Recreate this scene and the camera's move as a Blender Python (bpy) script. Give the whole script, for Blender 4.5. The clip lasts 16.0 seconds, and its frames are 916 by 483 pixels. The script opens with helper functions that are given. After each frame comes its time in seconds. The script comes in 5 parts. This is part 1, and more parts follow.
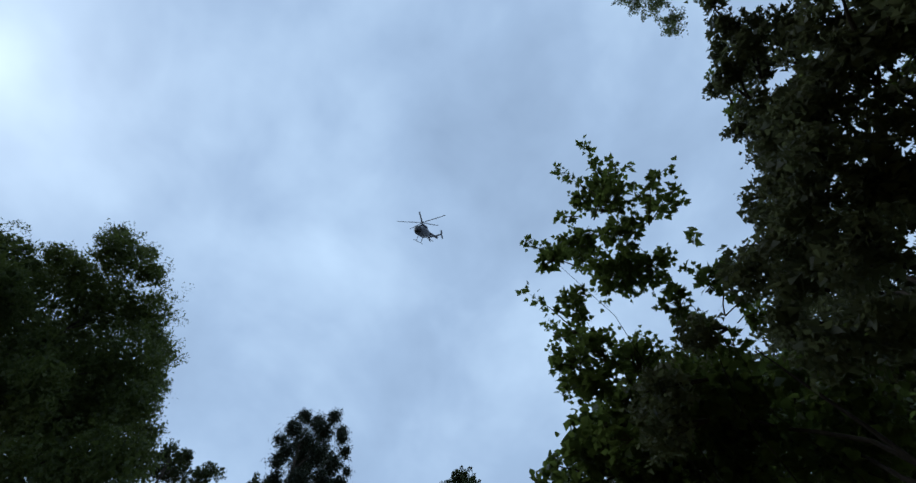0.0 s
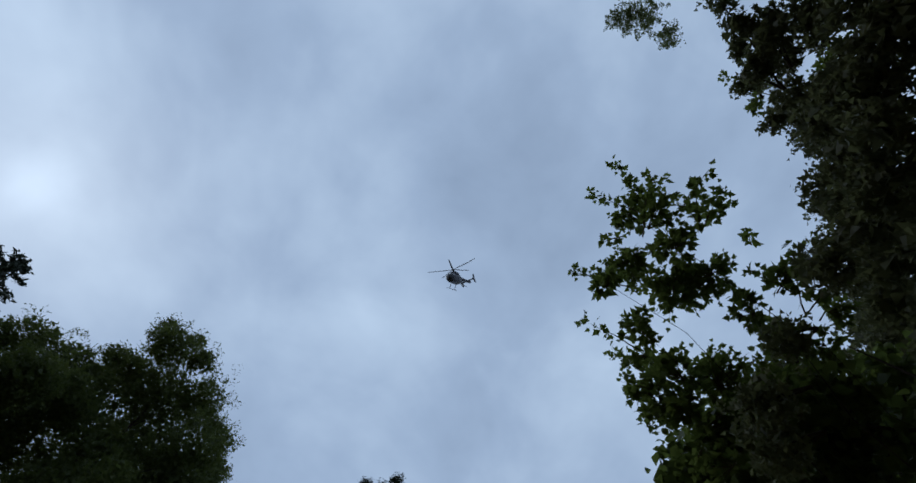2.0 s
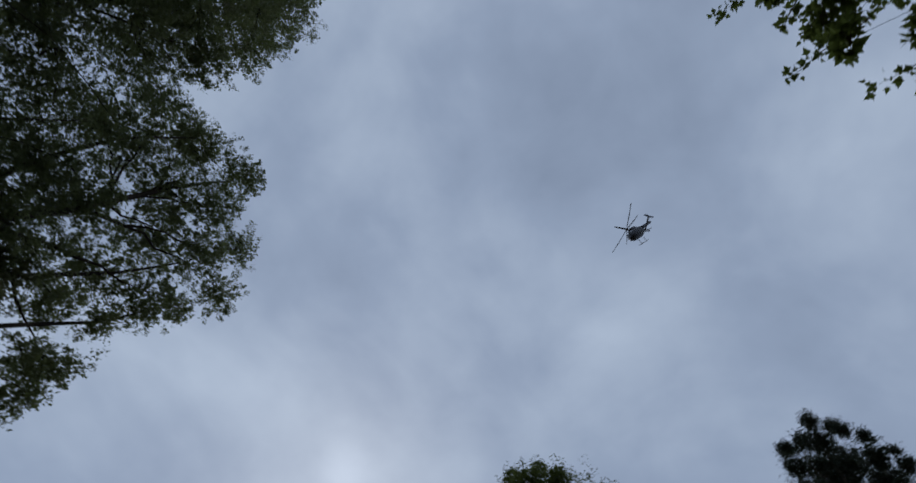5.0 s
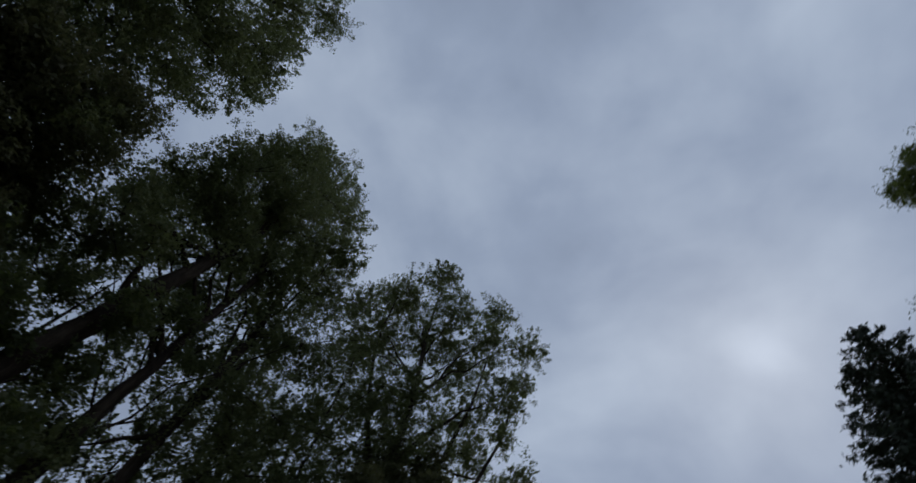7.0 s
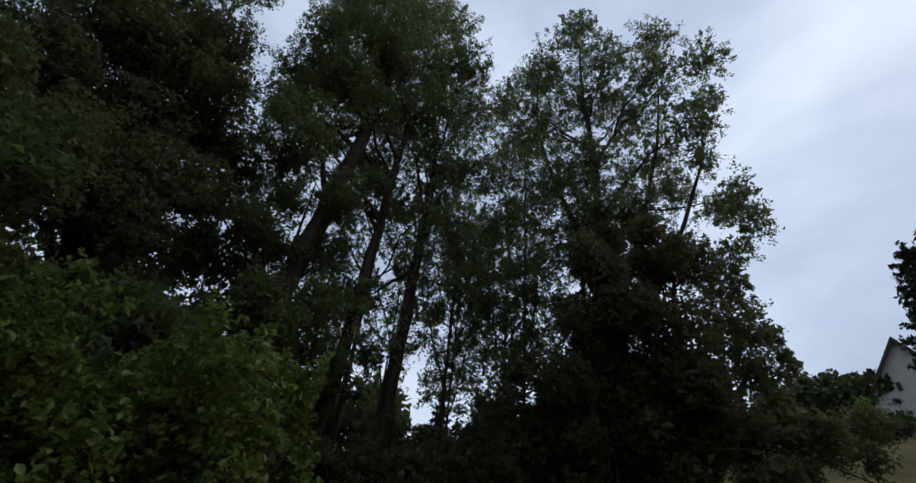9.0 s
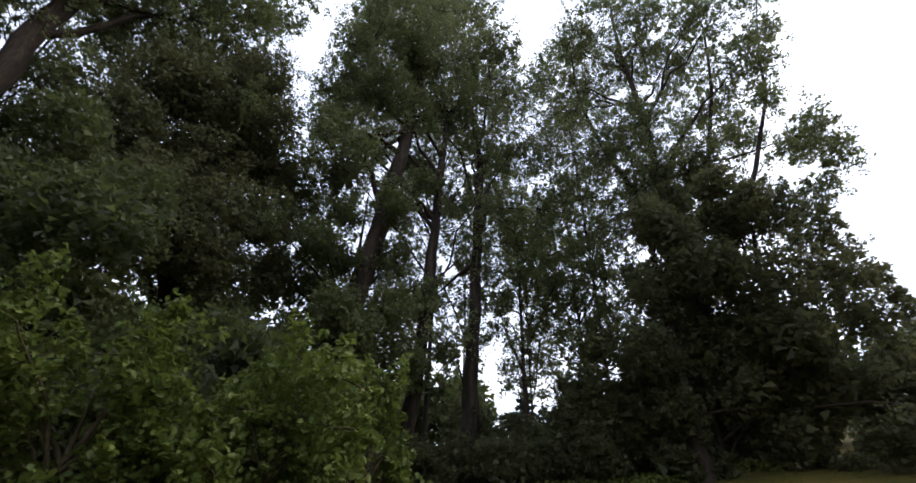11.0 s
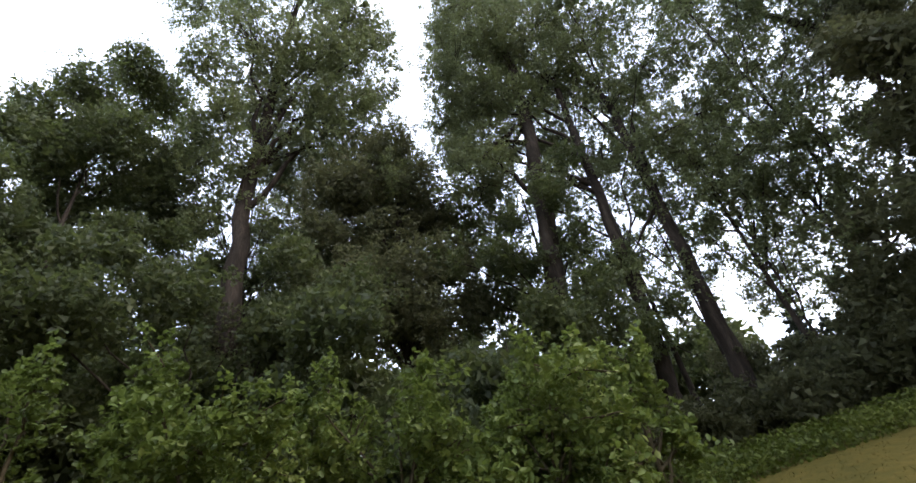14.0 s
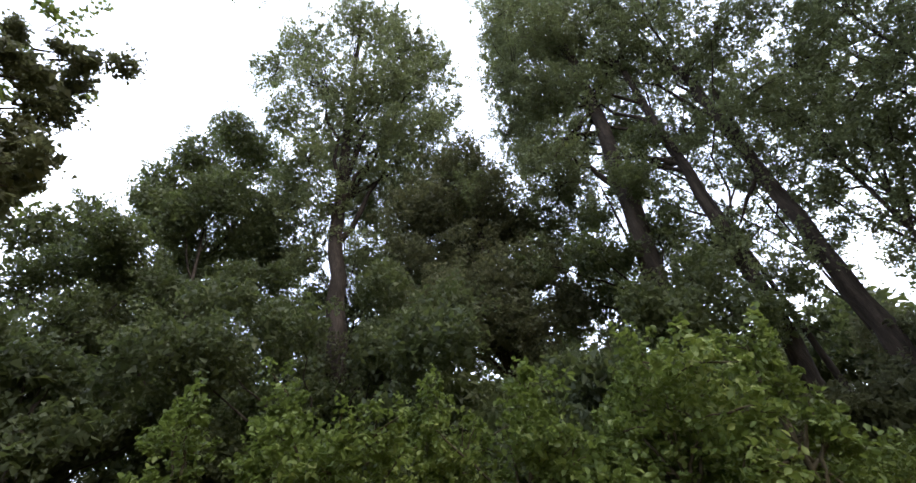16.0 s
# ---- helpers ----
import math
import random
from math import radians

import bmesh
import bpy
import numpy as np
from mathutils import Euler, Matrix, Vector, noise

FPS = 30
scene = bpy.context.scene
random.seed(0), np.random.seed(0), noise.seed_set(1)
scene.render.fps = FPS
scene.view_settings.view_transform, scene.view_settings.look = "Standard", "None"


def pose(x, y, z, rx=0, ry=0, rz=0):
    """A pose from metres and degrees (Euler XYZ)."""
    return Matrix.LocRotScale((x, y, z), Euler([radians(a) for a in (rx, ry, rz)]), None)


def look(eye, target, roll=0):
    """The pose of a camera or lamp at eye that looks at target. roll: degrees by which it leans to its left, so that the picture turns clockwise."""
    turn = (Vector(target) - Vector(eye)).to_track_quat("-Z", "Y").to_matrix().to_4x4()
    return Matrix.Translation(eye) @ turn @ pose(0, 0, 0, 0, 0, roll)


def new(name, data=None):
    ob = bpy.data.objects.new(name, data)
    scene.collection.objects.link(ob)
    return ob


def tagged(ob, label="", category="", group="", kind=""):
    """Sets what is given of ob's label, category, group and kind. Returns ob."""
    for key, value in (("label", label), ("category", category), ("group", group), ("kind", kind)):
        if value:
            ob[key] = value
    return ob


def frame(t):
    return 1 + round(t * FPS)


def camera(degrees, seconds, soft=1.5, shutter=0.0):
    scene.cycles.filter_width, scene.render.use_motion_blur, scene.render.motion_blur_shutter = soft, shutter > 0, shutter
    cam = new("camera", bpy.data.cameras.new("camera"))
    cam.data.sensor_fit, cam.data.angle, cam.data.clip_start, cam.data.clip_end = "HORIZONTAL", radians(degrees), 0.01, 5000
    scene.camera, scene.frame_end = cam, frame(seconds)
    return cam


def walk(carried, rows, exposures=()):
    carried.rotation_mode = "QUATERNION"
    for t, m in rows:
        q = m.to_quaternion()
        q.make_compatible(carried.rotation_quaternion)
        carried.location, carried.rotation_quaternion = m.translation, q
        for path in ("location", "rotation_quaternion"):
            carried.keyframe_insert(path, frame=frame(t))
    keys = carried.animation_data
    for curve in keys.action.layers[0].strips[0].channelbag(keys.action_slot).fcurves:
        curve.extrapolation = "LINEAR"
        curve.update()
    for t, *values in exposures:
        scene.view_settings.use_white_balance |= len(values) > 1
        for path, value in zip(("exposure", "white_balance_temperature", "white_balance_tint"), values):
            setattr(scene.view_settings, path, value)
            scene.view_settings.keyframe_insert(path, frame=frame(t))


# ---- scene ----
# A dell under tall poplars: the standpoint is the origin, bearings run anticlockwise from +x, metres throughout.
EYE = 1.6
cam = camera(92.0, 16.0, soft=1.5, shutter=0.22)
walk(cam, [
    (0, pose(0.04, 1.08, 1.54, 159.23, -0.16, 53.42)),
    (0.5, pose(0.02, 1.05, 1.54, 160.89, -0.13, 54.93)),
    (1, pose(-0.01, 1.02, 1.54, 162.19, -0.59, 56.87)),
    (1.5, pose(-0.03, 0.99, 1.55, 163.50, -0.46, 60.18)),
    (2, pose(-0.05, 0.96, 1.56, 164.82, -0.92, 63.27)),
    (2.5, pose(-0.08, 0.93, 1.56, 166.49, -1.42, 68.02)),
    (3, pose(-0.10, 0.90, 1.56, 166.91, -0.90, 74.69)),
    (3.5, pose(-0.13, 0.86, 1.56, 168.50, -0.93, 83.51)),
    (3.7, pose(-0.14, 0.85, 1.56, 169.24, -1.06, 86.34)),
    (5.8, pose(0.00, 0.00, 1.60, 162.78, -7.47, 144.27)),
    (6, pose(0.00, 0.00, 1.60, 162.29, -7.74, 149.34)),
    (6.5, pose(0.00, 0.00, 1.60, 161.40, -7.46, 167.91)),
    (7, pose(0.00, 0.00, 1.60, 154.92, -6.77, -172.80)),
    (7.5, pose(0.00, 0.00, 1.60, 144.19, -5.70, -158.48)),
    (8, pose(0.00, 0.00, 1.60, 135.12, -5.64, -147.69)),
    (8.5, pose(0.00, 0.00, 1.60, 129.10, -5.03, -142.67)),
    (9, pose(0.00, 0.00, 1.60, 124.36, -5.14, -139.83)),
    (9.2, pose(0.00, 0.00, 1.60, 123.79, -4.91, -139.06)),
    (11.3, pose(0.00, 0.00, 1.60, 122.48, 1.26, -123.15)),
    (11.5, pose(0.00, 0.00, 1.60, 122.47, 3.81, -118.43)),
    (12, pose(0.00, 0.00, 1.60, 122.58, 5.91, -112.66)),
    (12.5, pose(0.00, 0.00, 1.60, 125.27, 7.35, -107.08)),
    (13, pose(0.00, 0.00, 1.60, 124.96, 7.73, -103.45)),
    (13.5, pose(0.00, 0.00, 1.60, 124.95, 8.79, -99.22)),
    (14, pose(0.00, 0.00, 1.60, 124.06, 9.70, -95.02)),
    (14.5, pose(0.00, 0.00, 1.60, 125.23, 10.80, -90.61)),
    (15, pose(0.00, 0.00, 1.60, 126.68, 10.98, -86.40)),
    (15.5, pose(0.00, 0.00, 1.60, 126.73, 10.97, -83.35)),
    (16, pose(0.00, 0.00, 1.60, 127.58, 10.10, -81.31)),
], exposures=[(0, 0.55, 5650, 2), (1.5, 0.36, 5800, 4), (3.5, 0.04, 6000, 7), (6, -0.10, 6250, 10), (7.5, -0.05, 6350, 10), (8.5, 0.40, 6500, 10), (9.2, 0.88, 6600, 11), (11.3, 2.15, 7000, 17), (13, 2.62, 6850, 17), (16, 2.85, 6750, 17)])

# ---------------------------------------------------------------- sky and sun
world = bpy.data.worlds.new("overcast_sky")
scene.world = world
world.use_nodes = True
wn, wl = world.node_tree.nodes, world.node_tree.links
wn.clear()


def wnode(kind, **values):
    n = wn.new(kind)
    for key, value in values.items():
        n.inputs[key].default_value = value
    return n


SUN_BEARING, SUN_HEIGHT = -125, 45
sky = wn.new("ShaderNodeTexSky")
sky.sky_type, sky.sun_disc = "NISHITA", False
sky.sun_elevation, sky.sun_rotation = radians(SUN_HEIGHT), radians(90 - SUN_BEARING)
coords = wn.new("ShaderNodeTexCoord")
stretch = wn.new("ShaderNodeMapping")
stretch.inputs["Scale"].default_value = (1.0, 1.0, 1.5)
big = wnode("ShaderNodeTexNoise", Scale=1.7, Detail=5.0, Roughness=0.48, Distortion=0.35)
small = wnode("ShaderNodeTexNoise", Scale=5.5, Detail=4.0, Roughness=0.5, Distortion=0.2)
blend = wn.new("ShaderNodeMath")
blend.operation = "MULTIPLY_ADD"
blend.inputs[1].default_value = 0.3
ramp = wn.new("ShaderNodeValToRGB")
cr = ramp.color_ramp
cr.elements[0].position, cr.elements[0].color = 0.42, (0.228, 0.276, 0.368, 1)
cr.elements[1].position, cr.elements[1].color = 0.92, (0.49, 0.56, 0.665, 1)
mid = cr.elements.new(0.63)
mid.color = (0.31, 0.37, 0.48, 1)
boost = wn.new("ShaderNodeMix")
boost.data_type, boost.blend_type = "RGBA", "MULTIPLY"
boost.inputs["Factor"].default_value = 1.0
boost.inputs["B"].default_value = (10, 10, 10, 1)
veil = wn.new("ShaderNodeMix")
veil.data_type = "RGBA"
veil.inputs["Factor"].default_value = 0.93
back = wnode("ShaderNodeBackground", Strength=0.1)
out = wn.new("ShaderNodeOutputWorld")
wl.new(coords.outputs["Generated"], stretch.inputs["Vector"])
wl.new(stretch.outputs["Vector"], big.inputs["Vector"])
wl.new(stretch.outputs["Vector"], small.inputs["Vector"])
wl.new(small.outputs["Fac"], blend.inputs[0])
wl.new(big.outputs["Fac"], blend.inputs[2])
wl.new(blend.outputs["Value"], ramp.inputs["Fac"])
wl.new(ramp.outputs["Color"], boost.inputs["A"])
wl.new(sky.outputs["Color"], veil.inputs["A"])
wl.new(boost.outputs["Result"], veil.inputs["B"])
to_sun = wn.new("ShaderNodeVectorMath")
to_sun.operation = "DOT_PRODUCT"
glow_a, glow_h = radians(SUN_BEARING), radians(SUN_HEIGHT)
to_sun.inputs[1].default_value = (math.cos(glow_a) * math.cos(glow_h), math.sin(glow_a) * math.cos(glow_h), math.sin(glow_h))
near_sun = wn.new("ShaderNodeMath")
near_sun.operation, near_sun.use_clamp = "POWER", True
near_sun.inputs[1].default_value = 800.0
thin = wn.new("ShaderNodeMath")
thin.operation = "MULTIPLY"
glow = wn.new("ShaderNodeMix")
glow.data_type, glow.blend_type = "RGBA", "ADD"
glow.inputs["B"].default_value = (2.0, 2.1, 2.2, 1)
wl.new(coords.outputs["Generated"], to_sun.inputs[0])
wl.new(to_sun.outputs["Value"], near_sun.inputs[0])
wl.new(near_sun.outputs["Value"], thin.inputs[0])
wl.new(big.outputs["Fac"], thin.inputs[1])
wl.new(thin.outputs["Value"], glow.inputs["Factor"])
wl.new(veil.outputs["Result"], glow.inputs["A"])
wl.new(glow.outputs["Result"], back.inputs["Color"])
wl.new(back.outputs["Background"], out.inputs["Surface"])

sun_data = bpy.data.lights.new("sun", "SUN")
sun_data.energy, sun_data.angle, sun_data.color = 0.5, radians(40), (1.0, 0.97, 0.92)
sun = new("sun", sun_data)
sb, sh = radians(SUN_BEARING), radians(SUN_HEIGHT)
sun.matrix_world = look((60 * math.cos(sb) * math.cos(sh), 60 * math.sin(sb) * math.cos(sh), 60 * math.sin(sh)), (0, 0, 0))


# ---------------------------------------------------------------- materials
def material(name, build):
    m = bpy.data.materials.new(name)
    m.use_nodes = True
    n, l = m.node_tree.nodes, m.node_tree.links
    build(n, l, n["Principled BSDF"], n["Material Output"])
    return m


def ramp_node(n, stops):
    r = n.new("ShaderNodeValToRGB")
    e = r.color_ramp.elements
    e[0].position, e[0].color = stops[0][0], (*stops[0][1], 1)
    e[1].position, e[1].color = stops[-1][0], (*stops[-1][1], 1)
    for p, c in stops[1:-1]:
        e.new(p).color = (*c, 1)
    return r


def noise_node(n, l, scale, detail=4.0, rough=0.55, stretch=(1, 1, 1)):
    tc, mp, t = n.new("ShaderNodeTexCoord"), n.new("ShaderNodeMapping"), n.new("ShaderNodeTexNoise")
    mp.inputs["Scale"].default_value = stretch
    t.inputs["Scale"].default_value, t.inputs["Detail"].default_value, t.inputs["Roughness"].default_value = scale, detail, rough
    l.new(tc.outputs["Object"], mp.inputs["Vector"])
    l.new(mp.outputs["Vector"], t.inputs["Vector"])
    return t


def leaf_material(name, dark, mid_tone, light, through_tone, through_share=0.3, rough=0.45):
    """Leaves: each its own tone, some light let through, a dull gloss."""
    def build(n, l, p, o):
        geo = n.new("ShaderNodeNewGeometry")
        r = ramp_node(n, [(0.0, dark), (0.55, mid_tone), (1.0, light)])
        patch = noise_node(n, l, 0.45, 2.0)
        add = n.new("ShaderNodeMath")
        add.operation = "MULTIPLY_ADD"
        add.inputs[1].default_value = 0.62
        shift = n.new("ShaderNodeMath")
        shift.operation = "MULTIPLY_ADD"
        shift.inputs[1].default_value, shift.inputs[2].default_value = 1.6, -0.62
        l.new(patch.outputs["Fac"], shift.inputs[0])
        l.new(geo.outputs["Random Per Island"], add.inputs[0])
        l.new(shift.outputs["Value"], add.inputs[2])
        l.new(add.outputs["Value"], r.inputs["Fac"])
        l.new(r.outputs["Color"], p.inputs["Base Color"])
        p.inputs["Roughness"].default_value = rough
        p.inputs["Specular IOR Level"].default_value = 0.16
        t = n.new("ShaderNodeBsdfTranslucent")
        t.inputs["Color"].default_value = (*through_tone, 1)
        mix = n.new("ShaderNodeMixShader")
        mix.inputs["Fac"].default_value = through_share
        l.new(p.outputs["BSDF"], mix.inputs[1])
        l.new(t.outputs["BSDF"], mix.inputs[2])
        l.new(mix.outputs["Shader"], o.inputs["Surface"])
    return material(name, build)


def surface(name, stops, scale, rough=0.85, bump=0.4, detail=6.0, stretch=(1, 1, 1), fine=8.0, metal=0.0, depth=0.02, gloss=0.12):
    """A dull surface with variation at two sizes and relief."""
    def build(n, l, p, o):
        a = noise_node(n, l, scale, detail, 0.6, stretch)
        b = noise_node(n, l, scale * fine, 4.0, 0.6, stretch)
        mix = n.new("ShaderNodeMath")
        mix.operation = "MULTIPLY_ADD"
        mix.inputs[1].default_value = 0.45
        sub = n.new("ShaderNodeMath")
        sub.operation = "ADD"
        sub.inputs[1].default_value = -0.22
        l.new(b.outputs["Fac"], mix.inputs[0])
        l.new(a.outputs["Fac"], sub.inputs[0])
        l.new(sub.outputs["Value"], mix.inputs[2])
        r = ramp_node(n, stops)
        l.new(mix.outputs["Value"], r.inputs["Fac"])
        l.new(r.outputs["Color"], p.inputs["Base Color"])
        p.inputs["Roughness"].default_value, p.inputs["Metallic"].default_value = rough, metal
        p.inputs["Specular IOR Level"].default_value = gloss
        bp = n.new("ShaderNodeBump")
        bp.inputs["Strength"].default_value, bp.inputs["Distance"].default_value = bump, depth
        l.new(mix.outputs["Value"], bp.inputs["Height"])
        l.new(bp.outputs["Normal"], p.inputs["Normal"])
    return material(name, build)


POPLAR_LEAF = leaf_material("poplar_leaf", (0.050, 0.061, 0.029), (0.098, 0.118, 0.052), (0.190, 0.212, 0.094), (0.17, 0.20, 0.075), 0.40, 0.5)
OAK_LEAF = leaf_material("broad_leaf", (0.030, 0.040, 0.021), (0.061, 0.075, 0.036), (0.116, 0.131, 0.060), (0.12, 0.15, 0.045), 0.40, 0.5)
IVY_LEAF = leaf_material("ivy_leaf", (0.036, 0.041, 0.021), (0.068, 0.073, 0.034), (0.130, 0.126, 0.056), (0.13, 0.14, 0.06), 0.46, 0.5)
ASH_LEAF = leaf_material("ash_leaf", (0.028, 0.037, 0.013), (0.052, 0.068, 0.021), (0.105, 0.118, 0.034), (0.12, 0.15, 0.035), 0.42, 0.5)
SHRUB_LEAF = leaf_material("shrub_leaf", (0.042, 0.060, 0.016), (0.100, 0.138, 0.036), (0.22, 0.25, 0.075), (0.18, 0.24, 0.05), 0.36, 0.42)
MAPLE_LEAF = leaf_material("maple_leaf", (0.030, 0.042, 0.014), (0.056, 0.074, 0.020), (0.098, 0.118, 0.030), (0.14, 0.18, 0.04), 0.46, 0.45)
NEEDLE = leaf_material("conifer_needle", (0.014, 0.020, 0.013), (0.024, 0.032, 0.019), (0.040, 0.050, 0.026), (0.03, 0.045, 0.02), 0.1, 0.6)
FAR_LEAF = leaf_material("far_leaf", (0.022, 0.030, 0.014), (0.040, 0.050, 0.020), (0.065, 0.078, 0.030), (0.06, 0.08, 0.02), 0.25, 0.6)
WEED_LEAF = leaf_material("weed_leaf", (0.036, 0.050, 0.011), (0.085, 0.104, 0.021), (0.17, 0.185, 0.042), (0.11, 0.16, 0.02), 0.3, 0.5)
GRASS_BLADE = leaf_material("grass_blade", (0.040, 0.044, 0.010), (0.082, 0.070, 0.018), (0.135, 0.105, 0.034), (0.14, 0.12, 0.03), 0.25, 0.55)
BARK = surface("poplar_bark", [(0.25, (0.012, 0.009, 0.007)), (0.5, (0.029, 0.022, 0.016)), (0.75, (0.062, 0.048, 0.035))], 5.0, 0.92, 1.0, 6.0, (1, 1, 0.22), 5.0, 0.0, 0.05)
DARK_BARK = surface("dark_bark", [(0.3, (0.016, 0.012, 0.009)), (0.7, (0.055, 0.043, 0.032))], 7.0, 0.92, 0.9, 6.0, (1, 1, 0.3), 5.0, 0.0, 0.03)
TWIG = surface("green_brown_twig", [(0.3, (0.04, 0.034, 0.018)), (0.7, (0.10, 0.078, 0.045))], 12.0, 0.8, 0.3)
LAWN = surface("mown_dry_lawn", [(0.2, (0.024, 0.030, 0.006)), (0.42, (0.056, 0.050, 0.010)), (0.62, (0.098, 0.076, 0.017)), (0.85, (0.15, 0.11, 0.030))], 0.55, 0.95, 0.8, 6.0, (1, 1, 1), 14.0, 0.0, 0.03)
RENDERED_WALL = surface("pale_rendered_wall", [(0.2, (0.28, 0.26, 0.243)), (0.6, (0.37, 0.343, 0.322)), (0.9, (0.44, 0.41, 0.385))], 1.2, 0.9, 0.25)
PLINTH = surface("grey_plinth_render", [(0.2, (0.13, 0.115, 0.105)), (0.8, (0.26, 0.235, 0.215))], 1.5, 0.9, 0.3)
ROOF_TILE = surface("dark_roof_tile", [(0.2, (0.030, 0.026, 0.026)), (0.8, (0.085, 0.070, 0.065))], 2.5, 0.75, 0.4)
RED_TILE = surface("brown_red_roof_tile", [(0.2, (0.065, 0.036, 0.030)), (0.8, (0.15, 0.085, 0.066))], 2.5, 0.8, 0.4)
DARK_WOOD = surface("dark_stained_wood", [(0.2, (0.022, 0.017, 0.013)), (0.8, (0.06, 0.045, 0.034))], 6.0, 0.7, 0.3)


def plain(name, color, rough=0.5, metal=0.0, emit=0.0):
    def build(n, l, p, o):
        t = noise_node(n, l, 3.0, 4.0)
        r = ramp_node(n, [(0.3, tuple(c * 0.82 for c in color)), (0.7, tuple(min(1, c * 1.12) for c in color))])
        l.new(t.outputs["Fac"], r.inputs["Fac"])
        l.new(r.outputs["Color"], p.inputs["Base Color"])
        p.inputs["Roughness"].default_value, p.inputs["Metallic"].default_value = rough, metal
        if emit:
            p.inputs["Emission Color"].default_value, p.inputs["Emission Strength"].default_value = (1.0, 0.86, 0.66, 1), emit
    return material(name, build)


GLASS_DARK = plain("dark_window_glass", (0.02, 0.024, 0.03), 0.08)
NAVY = plain("navy_blue_paint", (0.014, 0.016, 0.032), 0.55)
SILVER = plain("silver_grey_paint", (0.22, 0.23, 0.25), 0.5)
ROTOR = plain("dark_grey_rotor", (0.06, 0.06, 0.065), 0.5)
SKID = plain("pale_grey_skid_paint", (0.35, 0.35, 0.36), 0.4, 0.3)
LAMP_GLOW = plain("lit_landing_lamp", (0.9, 0.85, 0.75), 0.3, 0.0, 4.0)
CHIMNEY = plain("white_chimney_render", (0.62, 0.61, 0.58), 0.9)


# ---------------------------------------------------------------- building blocks
def cyl(bearing, distance, z):
    b = radians(bearing)
    return Vector((distance * math.cos(b), distance * math.sin(b), z))


def ground_z(x, y):
    """Height of the dell's ground: level at the standpoint, a bank all round, long slopes on the house side."""
    r = math.hypot(x, y)
    side = 0.5 + 0.5 * math.cos(math.atan2(y, x) + radians(150))
    far = 20 * math.exp(2.6 * side)
    rise = (0.26 + 0.03 * side) * far * (1 - math.exp(-(math.sqrt(r * r + 6.0) - math.sqrt(6.0)) / far))
    return rise + 0.06 * math.sin(x * 0.9 + 1.3) * math.sin(y * 0.8) * min(1, r / 4)


def on_ground(bearing, distance, sink=0.05):
    p = cyl(bearing, distance, 0)
    p.z = ground_z(p.x, p.y) - sink
    return p


def mesh_of(name, verts, faces, mat, smooth=False):
    """A mesh from arrays; faces all have the same number of corners."""
    verts, faces = np.asarray(verts, np.float32), np.asarray(faces, np.int32)
    me = bpy.data.meshes.new(name)
    k = faces.shape[1]
    me.vertices.add(len(verts))
    me.vertices.foreach_set("co", verts.ravel())
    me.loops.add(faces.size)
    me.loops.foreach_set("vertex_index", faces.ravel())
    me.polygons.add(len(faces))
    me.polygons.foreach_set("loop_start", np.arange(0, faces.size, k, dtype=np.int32))
    me.polygons.foreach_set("loop_total", np.full(len(faces), k, np.int32))
    if smooth:
        me.polygons.foreach_set("use_smooth", np.ones(len(faces), bool))
    me.materials.append(mat)
    me.update()
    me.validate()
    return me


def put(name, me, parent=None, label="", kind=""):
    ob = new(name, me)
    if parent:
        ob.parent = parent
        ob.matrix_parent_inverse = parent.matrix_world.inverted()
    return tagged(ob, label, kind=kind)


def part(name, bm, mat, parent, label="", smooth=False):
    me = bpy.data.meshes.new(name)
    bm.normal_update()
    bm.to_mesh(me)
    bm.free()
    me.materials.append(mat)
    if smooth:
        for p in me.polygons:
            p.use_smooth = True
    return put(name, me, parent, label)


def thing(name, at, label, category, group=""):
    ob = new(name)
    ob.empty_display_size = 0.2
    ob.location = at
    bpy.context.view_layer.update()
    return tagged(ob, label, category, group)


def tube_arrays(points, radii, sides=8, rough=0.0, rng=None):
    """A tapered tube along points, its end closed to a tip."""
    pts = [Vector(p) for p in points]
    verts, faces = [], []
    side = Vector((1, 0, 0))
    for i, p in enumerate(pts):
        ahead = (pts[min(i + 1, len(pts) - 1)] - pts[max(i - 1, 0)]).normalized()
        side = (side - ahead * side.dot(ahead))
        side = side.normalized() if side.length > 1e-4 else ahead.orthogonal().normalized()
        up = ahead.cross(side)
        for j in range(sides):
            a = 2 * math.pi * j / sides
            r = radii[i] * (1 + (rough * (rng.random() - 0.5) if rng else 0))
            verts.append(p + (side * math.cos(a) + up * math.sin(a)) * r)
        if i:
            o = (i - 1) * sides
            faces += [(o + j, o + (j + 1) % sides, o + sides + (j + 1) % sides, o + sides + j) for j in range(sides)]
    return verts, faces


def joined(pieces):
    verts, faces, o = [], [], 0
    for v, f in pieces:
        verts += v
        faces += [tuple(i + o for i in q) for q in f]
        o += len(v)
    return verts, faces


